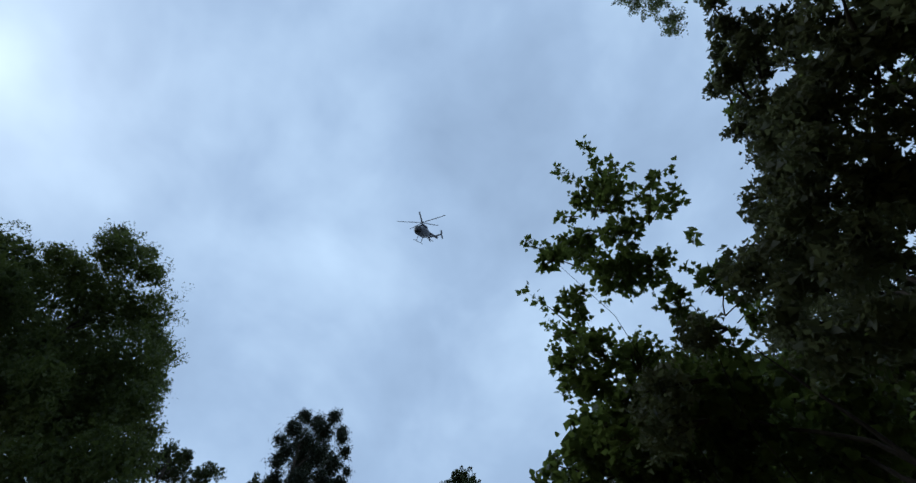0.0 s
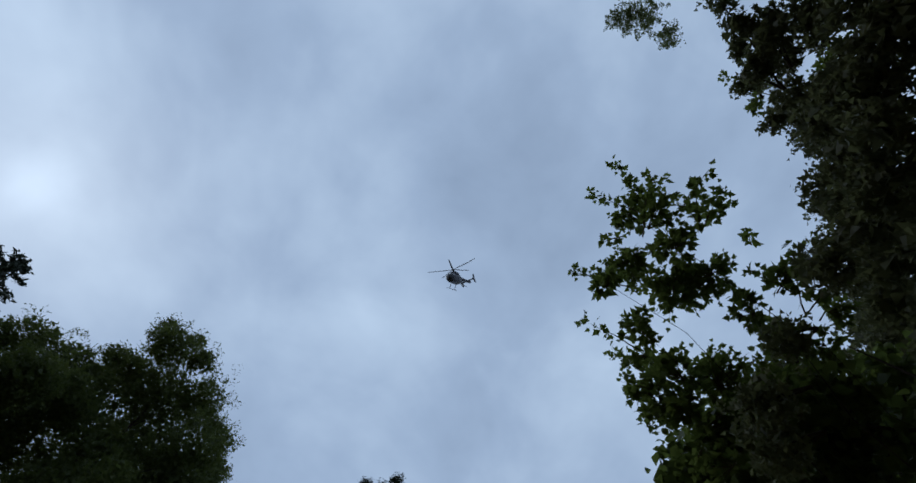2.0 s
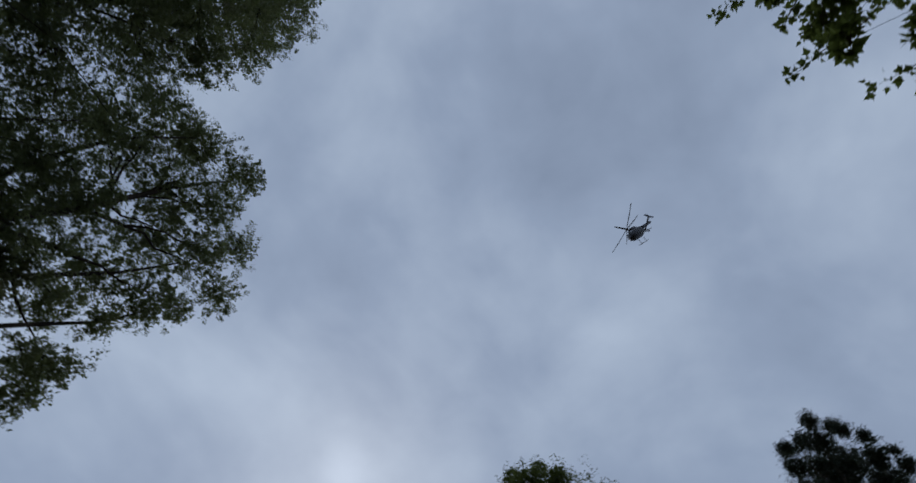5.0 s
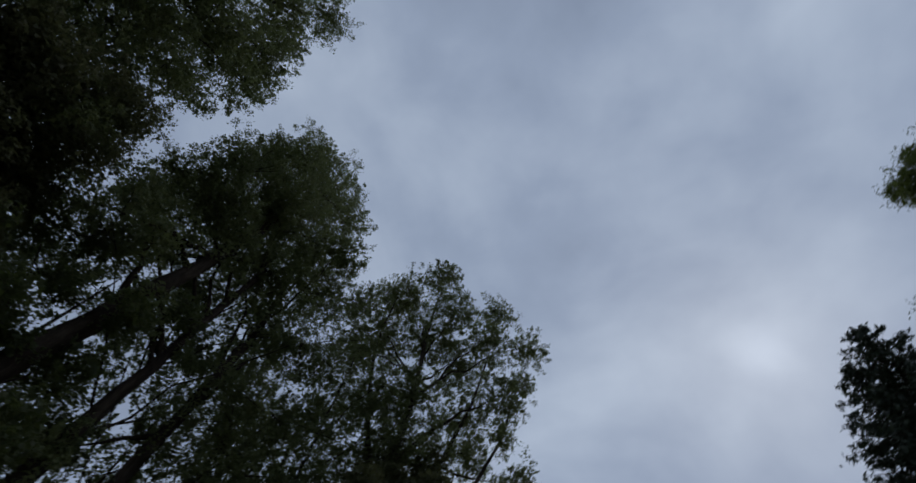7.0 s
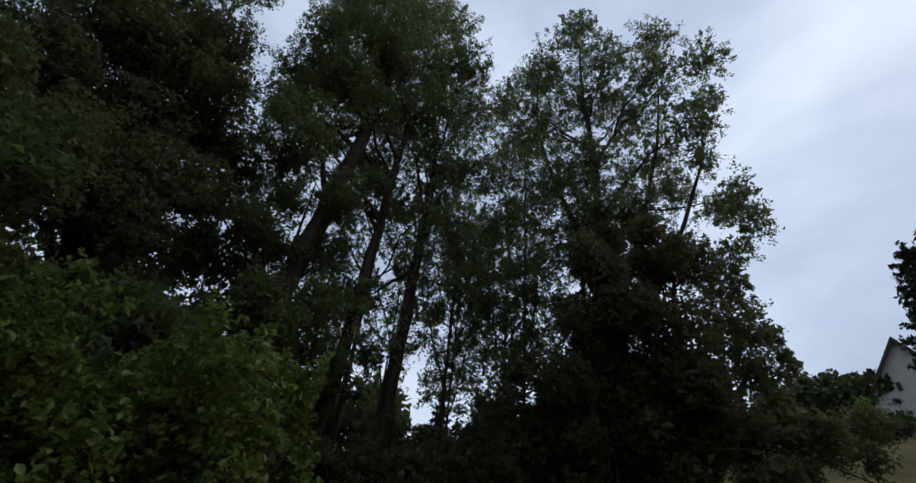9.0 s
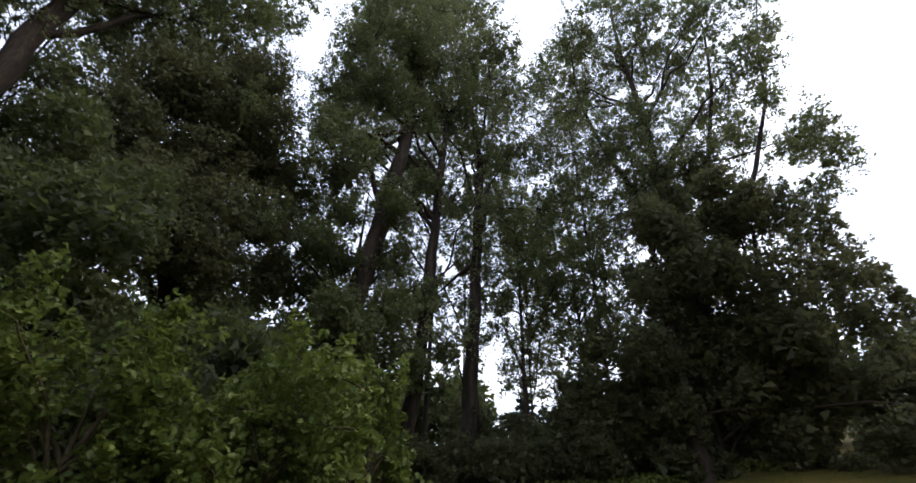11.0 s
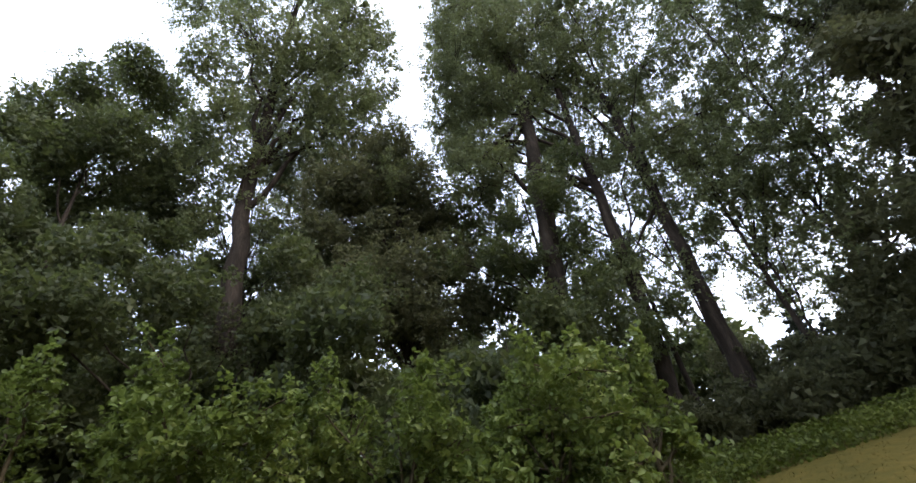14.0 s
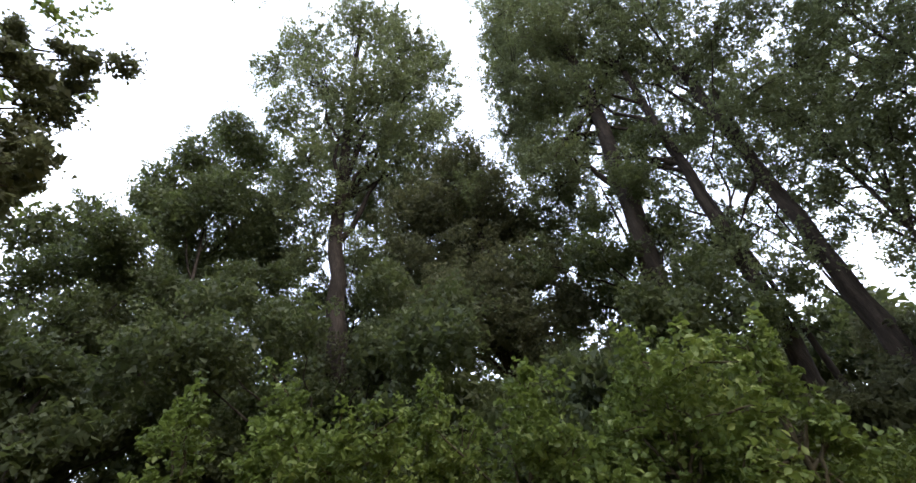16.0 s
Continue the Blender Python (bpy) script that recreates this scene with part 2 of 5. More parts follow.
def bend(a, b, sag, rng, n=6, wobble=0.08):
    """Points from a to b on a bowed, slightly crooked line."""
    a, b = Vector(a), Vector(b)
    length = (b - a).length
    res = []
    for i in range(n + 1):
        t = i / n
        p = a.lerp(b, t)
        p.z += sag * length * math.sin(math.pi * t)
        if 0 < i < n:
            p += Vector((rng.uniform(-1, 1), rng.uniform(-1, 1), rng.uniform(-0.5, 0.5))) * wobble * length * 0.4
        res.append(p)
    return res


def along(points, t):
    f = t * (len(points) - 1)
    i = min(int(f), len(points) - 2)
    return points[i].lerp(points[i + 1], f - i)


def kite_leaves(centres, length, width, rs, droop=0.0):
    """One folded kite-shaped leaf of two faces at each centre."""
    n = len(centres)
    ax = rs.normal(size=(n, 3))
    ax[:, 2] -= droop
    ax /= np.linalg.norm(ax, axis=1)[:, None]
    sd = np.cross(ax, rs.normal(size=(n, 3)))
    sd /= np.linalg.norm(sd, axis=1)[:, None] + 1e-9
    nm = np.cross(ax, sd)
    s = (0.7 + 0.6 * rs.random((n, 1)))
    l, w = length * s, width * s
    v = np.empty((n, 4, 3))
    v[:, 0] = centres - ax * l * 0.5
    v[:, 1] = centres + sd * w * 0.5 - ax * l * 0.08 + nm * w * 0.12
    v[:, 2] = centres + ax * l * 0.5
    v[:, 3] = centres - sd * w * 0.5 - ax * l * 0.08 + nm * w * 0.12
    b = np.arange(n)[:, None] * 4
    f = np.concatenate([b + [0, 1, 2], b + [0, 2, 3]], 1).reshape(-1, 3)
    return v.reshape(-1, 3), f


def small_leaves(centres, length, width, rs, droop=0.0):
    """One small pointed leaf of a single face at each centre, for crowns well away from the standpoint."""
    n = len(centres)
    ax = rs.normal(size=(n, 3))
    ax[:, 2] -= droop
    ax /= np.linalg.norm(ax, axis=1)[:, None]
    sd = np.cross(ax, rs.normal(size=(n, 3)))
    sd /= np.linalg.norm(sd, axis=1)[:, None] + 1e-9
    s = (0.65 + 0.7 * rs.random((n, 1)))
    l, w = length * s, width * s
    skew = (rs.random((n, 1)) - 0.5) * 0.5
    v = np.empty((n, 3, 3))
    v[:, 0] = centres - ax * l * (0.38 + skew) + sd * w * 0.5
    v[:, 1] = centres + ax * l * 0.62
    v[:, 2] = centres - ax * l * (0.38 - skew) - sd * w * 0.5
    return v.reshape(-1, 3), np.arange(n * 3).reshape(-1, 3)


def oval_leaves(centres, length, width, rs, droop=0.3):
    """One pointed oval leaf, folded along its midrib, of four faces at each centre."""
    n = len(centres)
    ax = rs.normal(size=(n, 3))
    ax[:, 2] = ax[:, 2] * 0.5 - droop
    ax /= np.linalg.norm(ax, axis=1)[:, None]
    upish = rs.normal(size=(n, 3)) * 0.7 + [0, 0, 1]
    sd = np.cross(ax, upish)
    sd /= np.linalg.norm(sd, axis=1)[:, None] + 1e-9
    nm = np.cross(sd, ax)
    s = (0.65 + 0.7 * rs.random((n, 1)))
    l, w = length * s, width * s
    v = np.empty((n, 6, 3))
    v[:, 0] = centres - ax * l * 0.5
    v[:, 1] = centres - ax * l * 0.15 + sd * w * 0.5 + nm * w * 0.14
    v[:, 2] = centres + ax * l * 0.18 + sd * w * 0.42 + nm * w * 0.10
    v[:, 3] = centres + ax * l * 0.5 - nm * w * 0.2
    v[:, 4] = centres + ax * l * 0.18 - sd * w * 0.42 + nm * w * 0.10
    v[:, 5] = centres - ax * l * 0.15 - sd * w * 0.5 + nm * w * 0.14
    b = np.arange(n)[:, None] * 6
    f = np.concatenate([b + [0, 1, 2, 3], b + [0, 3, 4, 5]], 1).reshape(-1, 4)
    return v.reshape(-1, 3), f


def in_ball(rs, n):
    d = rs.normal(size=(n, 3))
    return d / np.linalg.norm(d, axis=1)[:, None] * rs.random((n, 1)) ** 0.36


def clumps_in(lobes, rs, per_area, spread, per_clump):
    """Leaf centres that fill the lobes (x, y, z, r) with tight tufts, each on a shoot that points outwards and up; also the tufts' centres."""
    leaves, hearts = [], []
    for x, y, z, r in lobes:
        n = max(4, int(per_area * math.pi * r * r / per_clump))
        d = rs.normal(size=(n, 3))
        d /= np.linalg.norm(d, axis=1)[:, None]
        waves = rs.normal(size=(3, 3)) * [[2.0], [3.2], [5.0]]
        ragged = 1.0 + (np.sin(d @ waves.T + rs.random(3) * 6.3) @ [0.16, 0.15, 0.13])[:, None]
        c = np.array([x, y, z]) + d * ragged * (max(r * 0.6, r - 0.35 * spread) * rs.random((n, 1)) ** 0.45)
        hearts.append(c)
        way = d * 0.9 + rs.normal(size=(n, 3)) * 0.5 + [0, 0, 0.45]
        way /= np.linalg.norm(way, axis=1)[:, None]
        k = np.repeat(np.arange(n), per_clump)
        size = (spread * (0.45 + 0.9 * rs.random((n, 1)) ** 1.5))[k]
        t = rs.random((len(k), 1)) - 0.45
        leaves.append(c[k] + way[k] * t * size * 1.5 + in_ball(rs, len(k)) * size * 0.55 * (1.15 - t))
    return np.concatenate(leaves), np.concatenate(hearts)


def lobes_at(rows):
    """Lobes of a crown from rows of bearing, distance, height and radius."""
    return [(*cyl(b, d, z), r) for b, d, z, r in rows]


def tree(name, label, category, group, trunk, radius, lobes, leaf_mat, bark, seed, leaf=(0.082, 0.070), per_area=800,
         spread=0.36, per_clump=34, limbs=10, droop=0.3, shape=small_leaves, twig_every=7, taper=0.25, ivy=0.0, inner=40, stems=(), inner_leaf=0.0):
    """A tree: trunk points from base to top, limbs that reach into the lobes, twigs, and a crown of single leaves in clumps."""
    rng, rs = random.Random(seed), np.random.RandomState(seed)
    base = Vector(trunk[0])
    big_leaf = inner_leaf or max(0.12, min(0.2, leaf[0] * 1.9))
    if shape is small_leaves:
        per_area, per_clump, inner = per_area * 1.75, int(per_clump * 1.5), inner * 1.75
        leaf, big_leaf = (leaf[0] * 0.80, leaf[1] * 0.82), big_leaf * 0.78
    ob = thing(name, base, label, category, group)
    pts = [Vector(p) for p in trunk]
    fine = []
    steps = 5
    for i in range(len(pts) - 1):
        for j in range(steps):
            p = pts[i].lerp(pts[i + 1], j / steps)
            if fine:
                p += Vector((rng.uniform(-1, 1), rng.uniform(-1, 1), 0)) * radius * 0.16
            fine.append(p)
    fine.append(pts[-1])
    n = len(fine)
    radii = [radius * ((1 - i / (n - 1)) ** 0.75 * (1 - taper) + taper * 0.35) for i in range(n)]
    radii[0] *= 1.45
    radii[1] *= 1.12
    put("trunk", mesh_of("trunk", *tube_arrays(fine, radii, 12, 0.10, rng), bark, True), ob)
    for path in stems:
        line = [along(fine, path[0])] + [Vector(p) for p in path[1:]]
        line = [along(line, i / 10) + Vector((rng.uniform(-1, 1), rng.uniform(-1, 1), 0)) * 0.07 * (0 < i < 10) for i in range(11)]
        put("stem", mesh_of("stem", *tube_arrays(line, [radius * 0.55 * (1 - 0.9 * i / 10) for i in range(11)], 9), bark, True), ob)
    order = sorted(lobes, key=lambda q: -q[3])[:limbs]
    twigs = []
    centres, hearts = clumps_in(lobes, rs, per_area, spread, per_clump)
    for x, y, z, r in order:
        c = Vector((x, y, z))
        reach = math.hypot(x - pts[-1].x, y - pts[-1].y)
        want = z - 0.75 * reach - r
        t0 = min(0.93, (want - base.z) / max(0.1, pts[-1].z - base.z))
        if t0 < 0.5:
            t0 = rng.uniform(0.36, 0.62)
        root = along(fine, t0)
        r0 = max(0.022, min(radius * 0.5, radius * (1 - t0) * 0.42 + 0.015))
        line = bend(root, c + Vector((0, 0, r * 0.3)), 0.06, rng, 7)
        rad = [r0 * (1 - 0.85 * i / 7) for i in range(8)]
        put("limb", mesh_of("limb", *tube_arrays(line, rad, 7), bark, True), ob)
    for h in hearts[::twig_every]:
        h = Vector(h)
        near = min(lobes, key=lambda q: (q[0] - h.x) ** 2 + (q[1] - h.y) ** 2 + (q[2] - h.z) ** 2)
        c = Vector(near[:3])
        c = c.lerp(Vector((base.x, base.y, c.z - 0.6 * near[3])), 0.12)
        if (h - c).length > 0.15:
            line = bend(c, h, 0.05, rng, 4)
            k = min(0.03, 0.010 + 0.006 * (h - c).length)
            twigs.append(tube_arrays(line, [k, k * 0.8, k * 0.6, k * 0.45, k * 0.2], 4))
    if twigs:
        put("twigwork", mesh_of("twigwork", *joined(twigs), bark, True), ob, kind="stuff")
    v, f = shape(centres, leaf[0], leaf[1], rs, droop)
    if inner:
        hid = []
        for x, y, z, r in lobes:
            m = int(inner * math.pi * r * r)
            hid.append(np.array([x, y, z]) + in_ball(rs, m) * r * 0.78)
        hid = np.concatenate(hid)
        v2, f2 = (small_leaves if shape is small_leaves else kite_leaves)(hid, big_leaf, big_leaf * 0.85, rs, droop)
        if f.shape[1] == 4:
            f2 = f2.reshape(-1, 2, 3)[:, [0, 0, 0, 1], [0, 1, 2, 2]]
        v, f = np.concatenate([v, v2]), np.concatenate([f, f2 + len(v)])
    put("crown", mesh_of("crown", v, f, leaf_mat), ob, kind="stuff")
    if ivy:
        n = 5200
        t = rs.random(n) ** 0.9
        zs = base.z + t * (ivy - base.z)
        spots = np.empty((n, 3))
        for i in range(n):
            share = (zs[i] - base.z) / (pts[-1].z - base.z)
            c = along(fine, min(1.0, share))
            a = rs.random() * 6.283
            rr = radius * 1.1 + 0.06 + 0.22 * rs.random() ** 2 * (1.2 - t[i])
            spots[i] = (c.x + rr * math.cos(a), c.y + rr * math.sin(a), zs[i])
        v, f = kite_leaves(spots, 0.085, 0.075, rs, 0.2)
        put("ivy", mesh_of("ivy", v, f, IVY_LEAF), ob, "dark ivy clinging to the trunk", kind="stuff")
    return ob


# ---------------------------------------------------------------- ground
rings = [0.0, 0.7, 1.4] + [2.2 * 1.13 ** i for i in range(56)]
spokes = 128
gv = [(0, 0, ground_z(0, 0))]
for i, r in enumerate(rings[1:]):
    for j in range(spokes):
        a = 2 * math.pi * j / spokes
        gv.append((r * math.cos(a), r * math.sin(a), ground_z(r * math.cos(a), r * math.sin(a))))
ground_faces = []
for i in range(len(rings) - 2):
    o = 1 + i * spokes
    ground_faces += [(o + j, o + spokes + j, o + spokes + (j + 1) % spokes, o + (j + 1) % spokes) for j in range(spokes)]
ground_bm = bmesh.new()
gverts = [ground_bm.verts.new(v) for v in gv]
for q in ground_faces:
    ground_bm.faces.new([gverts[i] for i in q])
for j in range(spokes):
    ground_bm.faces.new([gverts[0], gverts[1 + j], gverts[1 + (j + 1) % spokes]])
ground = part("ground", ground_bm, LAWN, None, "sloping dry mown lawn of a wooded dell", True)
tagged(ground, kind="structure", category="ground")

# Crowns below are rows of bearing, distance, height and radius.
# ---------------------------------------------------------------- poplars and broad-leaved trees
POPLARS = "tall poplars round the dell"
P1 = [(14.7, 10.68, 23.15, 1.85), (27.2, 11.48, 22.46, 1.65), (4.0, 10.6, 20.56, 1.82), (33.6, 11.59, 20.06, 1.05), (-1.5, 10.18, 17.61, 1.18), (21.9, 10.48, 17.82, 2.09), (9.6, 10.88, 17.63, 2.17), (30.0, 10.26, 15.28, 1.02), (-0.6, 10.41, 15.3, 1.0), (17.5, 11.68, 15.75, 1.99), (6.4, 10.75, 14.23, 1.33), (25.9, 10.44, 13.51, 1.05), (13.8, 11.69, 13.14, 1.32), (21.8, 11.15, 12.1, 0.97)]
EAST_LOW = [(-73.1, 13.0, 4.11, 0.93), (-73.6, 12.49, 3.33, 0.69), (-71.6, 12.17, 4.55, 0.92), (-76.3, 12.61, 4.31, 0.99), (-68.2, 13.31, 3.53, 0.87), (-70.9, 12.97, 3.24, 0.59), (-65.0, 12.65, 5.41, 1.03), (-60.5, 11.65, 4.25, 0.95), (-62.2, 13.34, 3.55, 1.05), (-56.3, 12.05, 3.57, 0.94), (-66.6, 13.2, 4.27, 1.03), (-69.5, 12.3, 5.58, 0.91), (-53.1, 12.68, 3.1, 0.78), (-57.4, 13.16, 2.9, 0.78), (-62.6, 11.32, 2.68, 0.63), (-66.1, 11.85, 2.73, 0.5), (-74.2, 11.59, 5.38, 0.81), (-77.4, 11.3, 5.02, 0.75)]
B1_LOW = [(-147.4, 21.82, 17.76, 1.65), (-153.5, 24.29, 17.61, 1.94), (-159.6, 21.64, 15.41, 1.74), (-163.6, 21.13, 16.24, 1.84), (-142.2, 24.23, 20.4, 1.16), (-168.6, 22.79, 18.9, 1.69), (-172.2, 22.76, 21.05, 0.91), (-168.5, 23.59, 24.57, 0.73), (-150.8, 23.84, 18.42, 1.77), (-149.9, 21.02, 17.97, 0.88), (-151.8, 20.95, 19.1, 0.84), (-147.7, 21.79, 17.77, 0.87), (-144.8, 23.38, 20.95, 1.58), (-149.1, 23.69, 22.0, 1.41), (-148.7, 20.77, 17.94, 1.6), (-151.5, 22.75, 19.41, 1.72)]
AIRY = [(-33.4, 12.28, 8.02, 0.81), (-36.5, 13.24, 7.69, 0.74), (-42.0, 11.94, 8.16, 0.75), (-41.1, 11.89, 6.32, 0.62), (-37.2, 11.33, 5.38, 0.49), (-32.3, 13.23, 6.73, 0.73), (-48.2, 11.65, 7.61, 0.68), (-49.1, 11.91, 8.86, 0.73), (-36.5, 11.83, 9.62, 0.83), (-45.9, 13.34, 10.71, 0.97), (-28.9, 11.47, 9.66, 0.81), (-35.0, 12.04, 11.3, 0.91)]
OVERHANG_EDGE = [(59.4, 2.81, 5.11, 0.13), (66.6, 2.71, 4.61, 0.11), (55.2, 2.71, 5.1, 0.13), (63.3, 2.77, 4.67, 0.16), (58.5, 2.56, 3.82, 0.14), (58.3, 2.76, 3.82, 0.13), (59.9, 2.69, 3.54, 0.12), (66.4, 2.72, 4.65, 0.12), (69.3, 3.04, 4.71, 0.16), (73.1, 3.02, 4.34, 0.16), (76.4, 2.9, 3.93, 0.14), (70.0, 2.8, 4.01, 0.19), (73.7, 2.71, 3.64, 0.16), (62.0, 2.87, 5.18, 0.1), (79.6, 2.86, 3.66, 0.13)]
EDGE_LOW = [(-80.6, 14.03, 4.19, 0.74), (-82.3, 14.32, 3.97, 0.59), (-79.9, 14.64, 3.55, 0.74), (-84.0, 13.14, 4.39, 0.64), (-86.5, 12.97, 4.45, 0.5), (-88.0, 14.69, 4.54, 0.34), (-85.1, 12.87, 3.9, 0.33), (-83.5, 13.76, 4.93, 0.69), (-44.9, 11.55, 2.89, 0.56), (-47.3, 11.94, 2.97, 0.59), (-49.1, 11.9, 3.04, 0.57), (-42.6, 13.37, 2.95, 0.56), (-40.0, 13.15, 2.68, 0.47), (-47.7, 12.02, 2.6, 0.52), (-45.5, 12.8, 2.67, 0.4)]
HOLLOW = [(51.2, 8.59, 4.58, 0.51), (48.6, 7.97, 3.94, 0.47), (47.5, 8.38, 4.54, 0.42), (49.5, 8.99, 3.85, 0.5), (45.1, 8.03, 4.11, 0.35), (48.9, 8.2, 4.97, 0.43), (52.6, 8.38, 5.15, 0.46), (55.4, 7.83, 5.35, 0.37)]
P1_TOP = [(11.8, 10.75, 28.72, 1.68), (7.0, 11.24, 23.88, 1.68), (-1.3, 10.9, 20.59, 1.26), (7.1, 10.06, 17.34, 1.5), (1.2, 9.57, 13.92, 0.83), (8.8, 10.59, 14.86, 1.54), (7.1, 10.89, 12.89, 1.44), (-0.6, 11.08, 13.31, 1.08), (-2.5, 9.92, 10.61, 0.94), (-4.4, 10.75, 15.95, 0.52), (37.4, 11.95, 29.04, 1.29), (45.3, 10.78, 23.86, 0.71), (34.8, 10.69, 28.71, 0.92)]
OVERHANG = [(63.3, 2.89, 3.9, 0.18), (61.2, 3.12, 3.94, 0.2), (61.2, 2.86, 4.21, 0.16), (74.1, 3.26, 3.67, 0.21), (71.7, 3.08, 4.02, 0.16), (59.2, 2.99, 5.06, 0.17), (64.2, 3.11, 5.01, 0.16), (69.3, 3.07, 4.47, 0.16), (72.3, 3.01, 4.41, 0.09), (72.2, 2.96, 4.07, 0.13), (77.7, 2.96, 3.8, 0.14), (81.7, 3.23, 3.98, 0.14), (85.2, 3.12, 3.61, 0.15), (88.4, 3.02, 3.41, 0.12), (60.2, 3.11, 4.81, 0.23), (67.0, 2.95, 4.05, 0.27), (73.8, 3.06, 3.72, 0.24), (80.5, 3.06, 3.44, 0.23), (61.3, 3.02, 4.0, 0.23), (67.8, 3.08, 3.69, 0.21), (84.5, 3.18, 3.2, 0.2), (88.4, 3.06, 3.2, 0.16)]
OVERHANG_SIDE = [(79.3, 3.21, 4.33, 0.2), (87.0, 3.24, 4.08, 0.22), (95.4, 3.3, 4.05, 0.17), (101.3, 3.21, 3.73, 0.18), (66.7, 3.05, 5.28, 0.12), (71.0, 3.45, 5.4, 0.15), (72.8, 3.47, 4.91, 0.21), (75.0, 3.14, 4.12, 0.18), (82.1, 3.11, 3.84, 0.22), (104.0, 3.24, 3.52, 0.21)]
P1_LOW = [(29.2, 11.75, 12.37, 0.95), (26.8, 13.33, 11.49, 1.0), (14.9, 12.59, 13.48, 1.18), (11.6, 13.0, 11.27, 1.13), (17.0, 12.45, 10.21, 0.87), (25.3, 12.6, 8.82, 0.87), (13.0, 12.99, 8.92, 1.02), (9.5, 13.24, 7.31, 0.92), (21.8, 13.21, 17.02, 1.18), (22.1, 13.02, 7.69, 0.7)]
L_LOW = [(47.5, 11.68, 9.97, 0.99), (43.0, 12.28, 11.65, 1.16), (37.3, 11.55, 12.44, 1.1), (47.4, 12.71, 8.89, 1.09), (41.5, 13.27, 9.56, 1.25), (34.5, 11.58, 8.81, 0.88), (28.6, 11.89, 8.03, 1.03), (36.3, 12.29, 7.63, 1.02), (44.0, 12.02, 7.31, 0.9), (28.9, 13.27, 11.14, 0.92), (32.4, 12.26, 11.43, 0.87), (48.2, 12.91, 7.86, 0.95)]
K_LOW = [(7.4, 10.39, 10.57, 1.39), (-0.9, 10.56, 11.16, 1.23), (-5.5, 11.22, 10.21, 0.94), (4.1, 11.23, 8.87, 1.37), (-3.6, 9.67, 7.38, 1.0), (-10.8, 11.04, 8.18, 0.93), (9.0, 10.11, 7.05, 0.97), (1.3, 9.65, 6.1, 0.91), (-5.9, 10.18, 6.04, 0.95), (-12.2, 10.42, 6.45, 0.82), (-18.3, 11.26, 7.93, 0.72)]
MID_LOW = [(-18.2, 11.33, 13.35, 1.15), (-15.0, 10.58, 10.45, 0.99), (-16.0, 12.35, 9.7, 1.06), (-22.1, 10.79, 8.98, 0.72), (-26.6, 11.55, 7.7, 0.89), (-31.9, 12.33, 9.47, 0.77), (-38.4, 11.63, 9.91, 0.93), (-39.2, 11.49, 8.5, 0.7), (-45.6, 12.23, 9.34, 0.87), (-45.7, 10.6, 9.65, 0.81), (-41.0, 11.75, 12.24, 1.1), (-35.5, 11.41, 14.19, 1.21), (-25.9, 12.61, 16.87, 1.46), (-40.9, 12.23, 7.57, 0.65), (-31.6, 10.67, 6.37, 0.7), (-34.6, 10.95, 5.69, 0.57), (-39.9, 11.5, 5.77, 0.48), (-28.8, 12.02, 12.18, 1.0), (-41.7, 11.25, 14.99, 1.32), (-49.5, 11.31, 12.66, 1.13), (-51.8, 12.48, 10.79, 0.87)]
HANGING = [(-56.9, 13.41, 14.01, 1.16), (-57.3, 12.19, 10.84, 0.97), (-51.5, 13.29, 10.78, 0.97), (-54.8, 12.02, 8.75, 0.97), (-50.1, 11.47, 7.24, 0.76), (-53.8, 12.46, 7.11, 0.85), (-59.8, 12.76, 9.78, 0.93), (-59.0, 13.28, 8.39, 0.9), (-54.3, 13.44, 6.16, 0.71), (-49.9, 13.0, 5.74, 0.66), (-54.6, 12.98, 16.34, 1.04), (-63.6, 12.87, 14.11, 0.99), (-64.4, 12.85, 12.0, 0.98), (-69.3, 13.0, 11.61, 0.93), (-58.4, 13.46, 6.96, 0.67), (-50.4, 12.12, 4.52, 0.49)]
EAST = [(-65.5, 10.91, 8.63, 0.85), (-68.1, 11.25, 8.13, 0.88), (-69.1, 11.21, 7.02, 0.96), (-64.9, 11.51, 6.66, 1.01), (-66.4, 12.46, 6.01, 1.16), (-61.2, 10.87, 5.07, 0.97), (-54.4, 11.69, 4.41, 0.85), (-58.3, 12.47, 4.01, 1.14), (-63.2, 11.3, 3.87, 0.85), (-72.4, 10.87, 6.76, 0.75), (-50.8, 11.25, 3.53, 0.52), (-54.2, 10.92, 2.96, 0.6), (-74.4, 12.45, 9.02, 0.74), (-74.2, 11.1, 9.31, 0.65), (-77.6, 11.15, 8.59, 0.65), (-69.0, 12.47, 10.24, 0.67), (-67.6, 12.46, 5.39, 0.86), (-56.5, 11.99, 5.61, 0.65)]
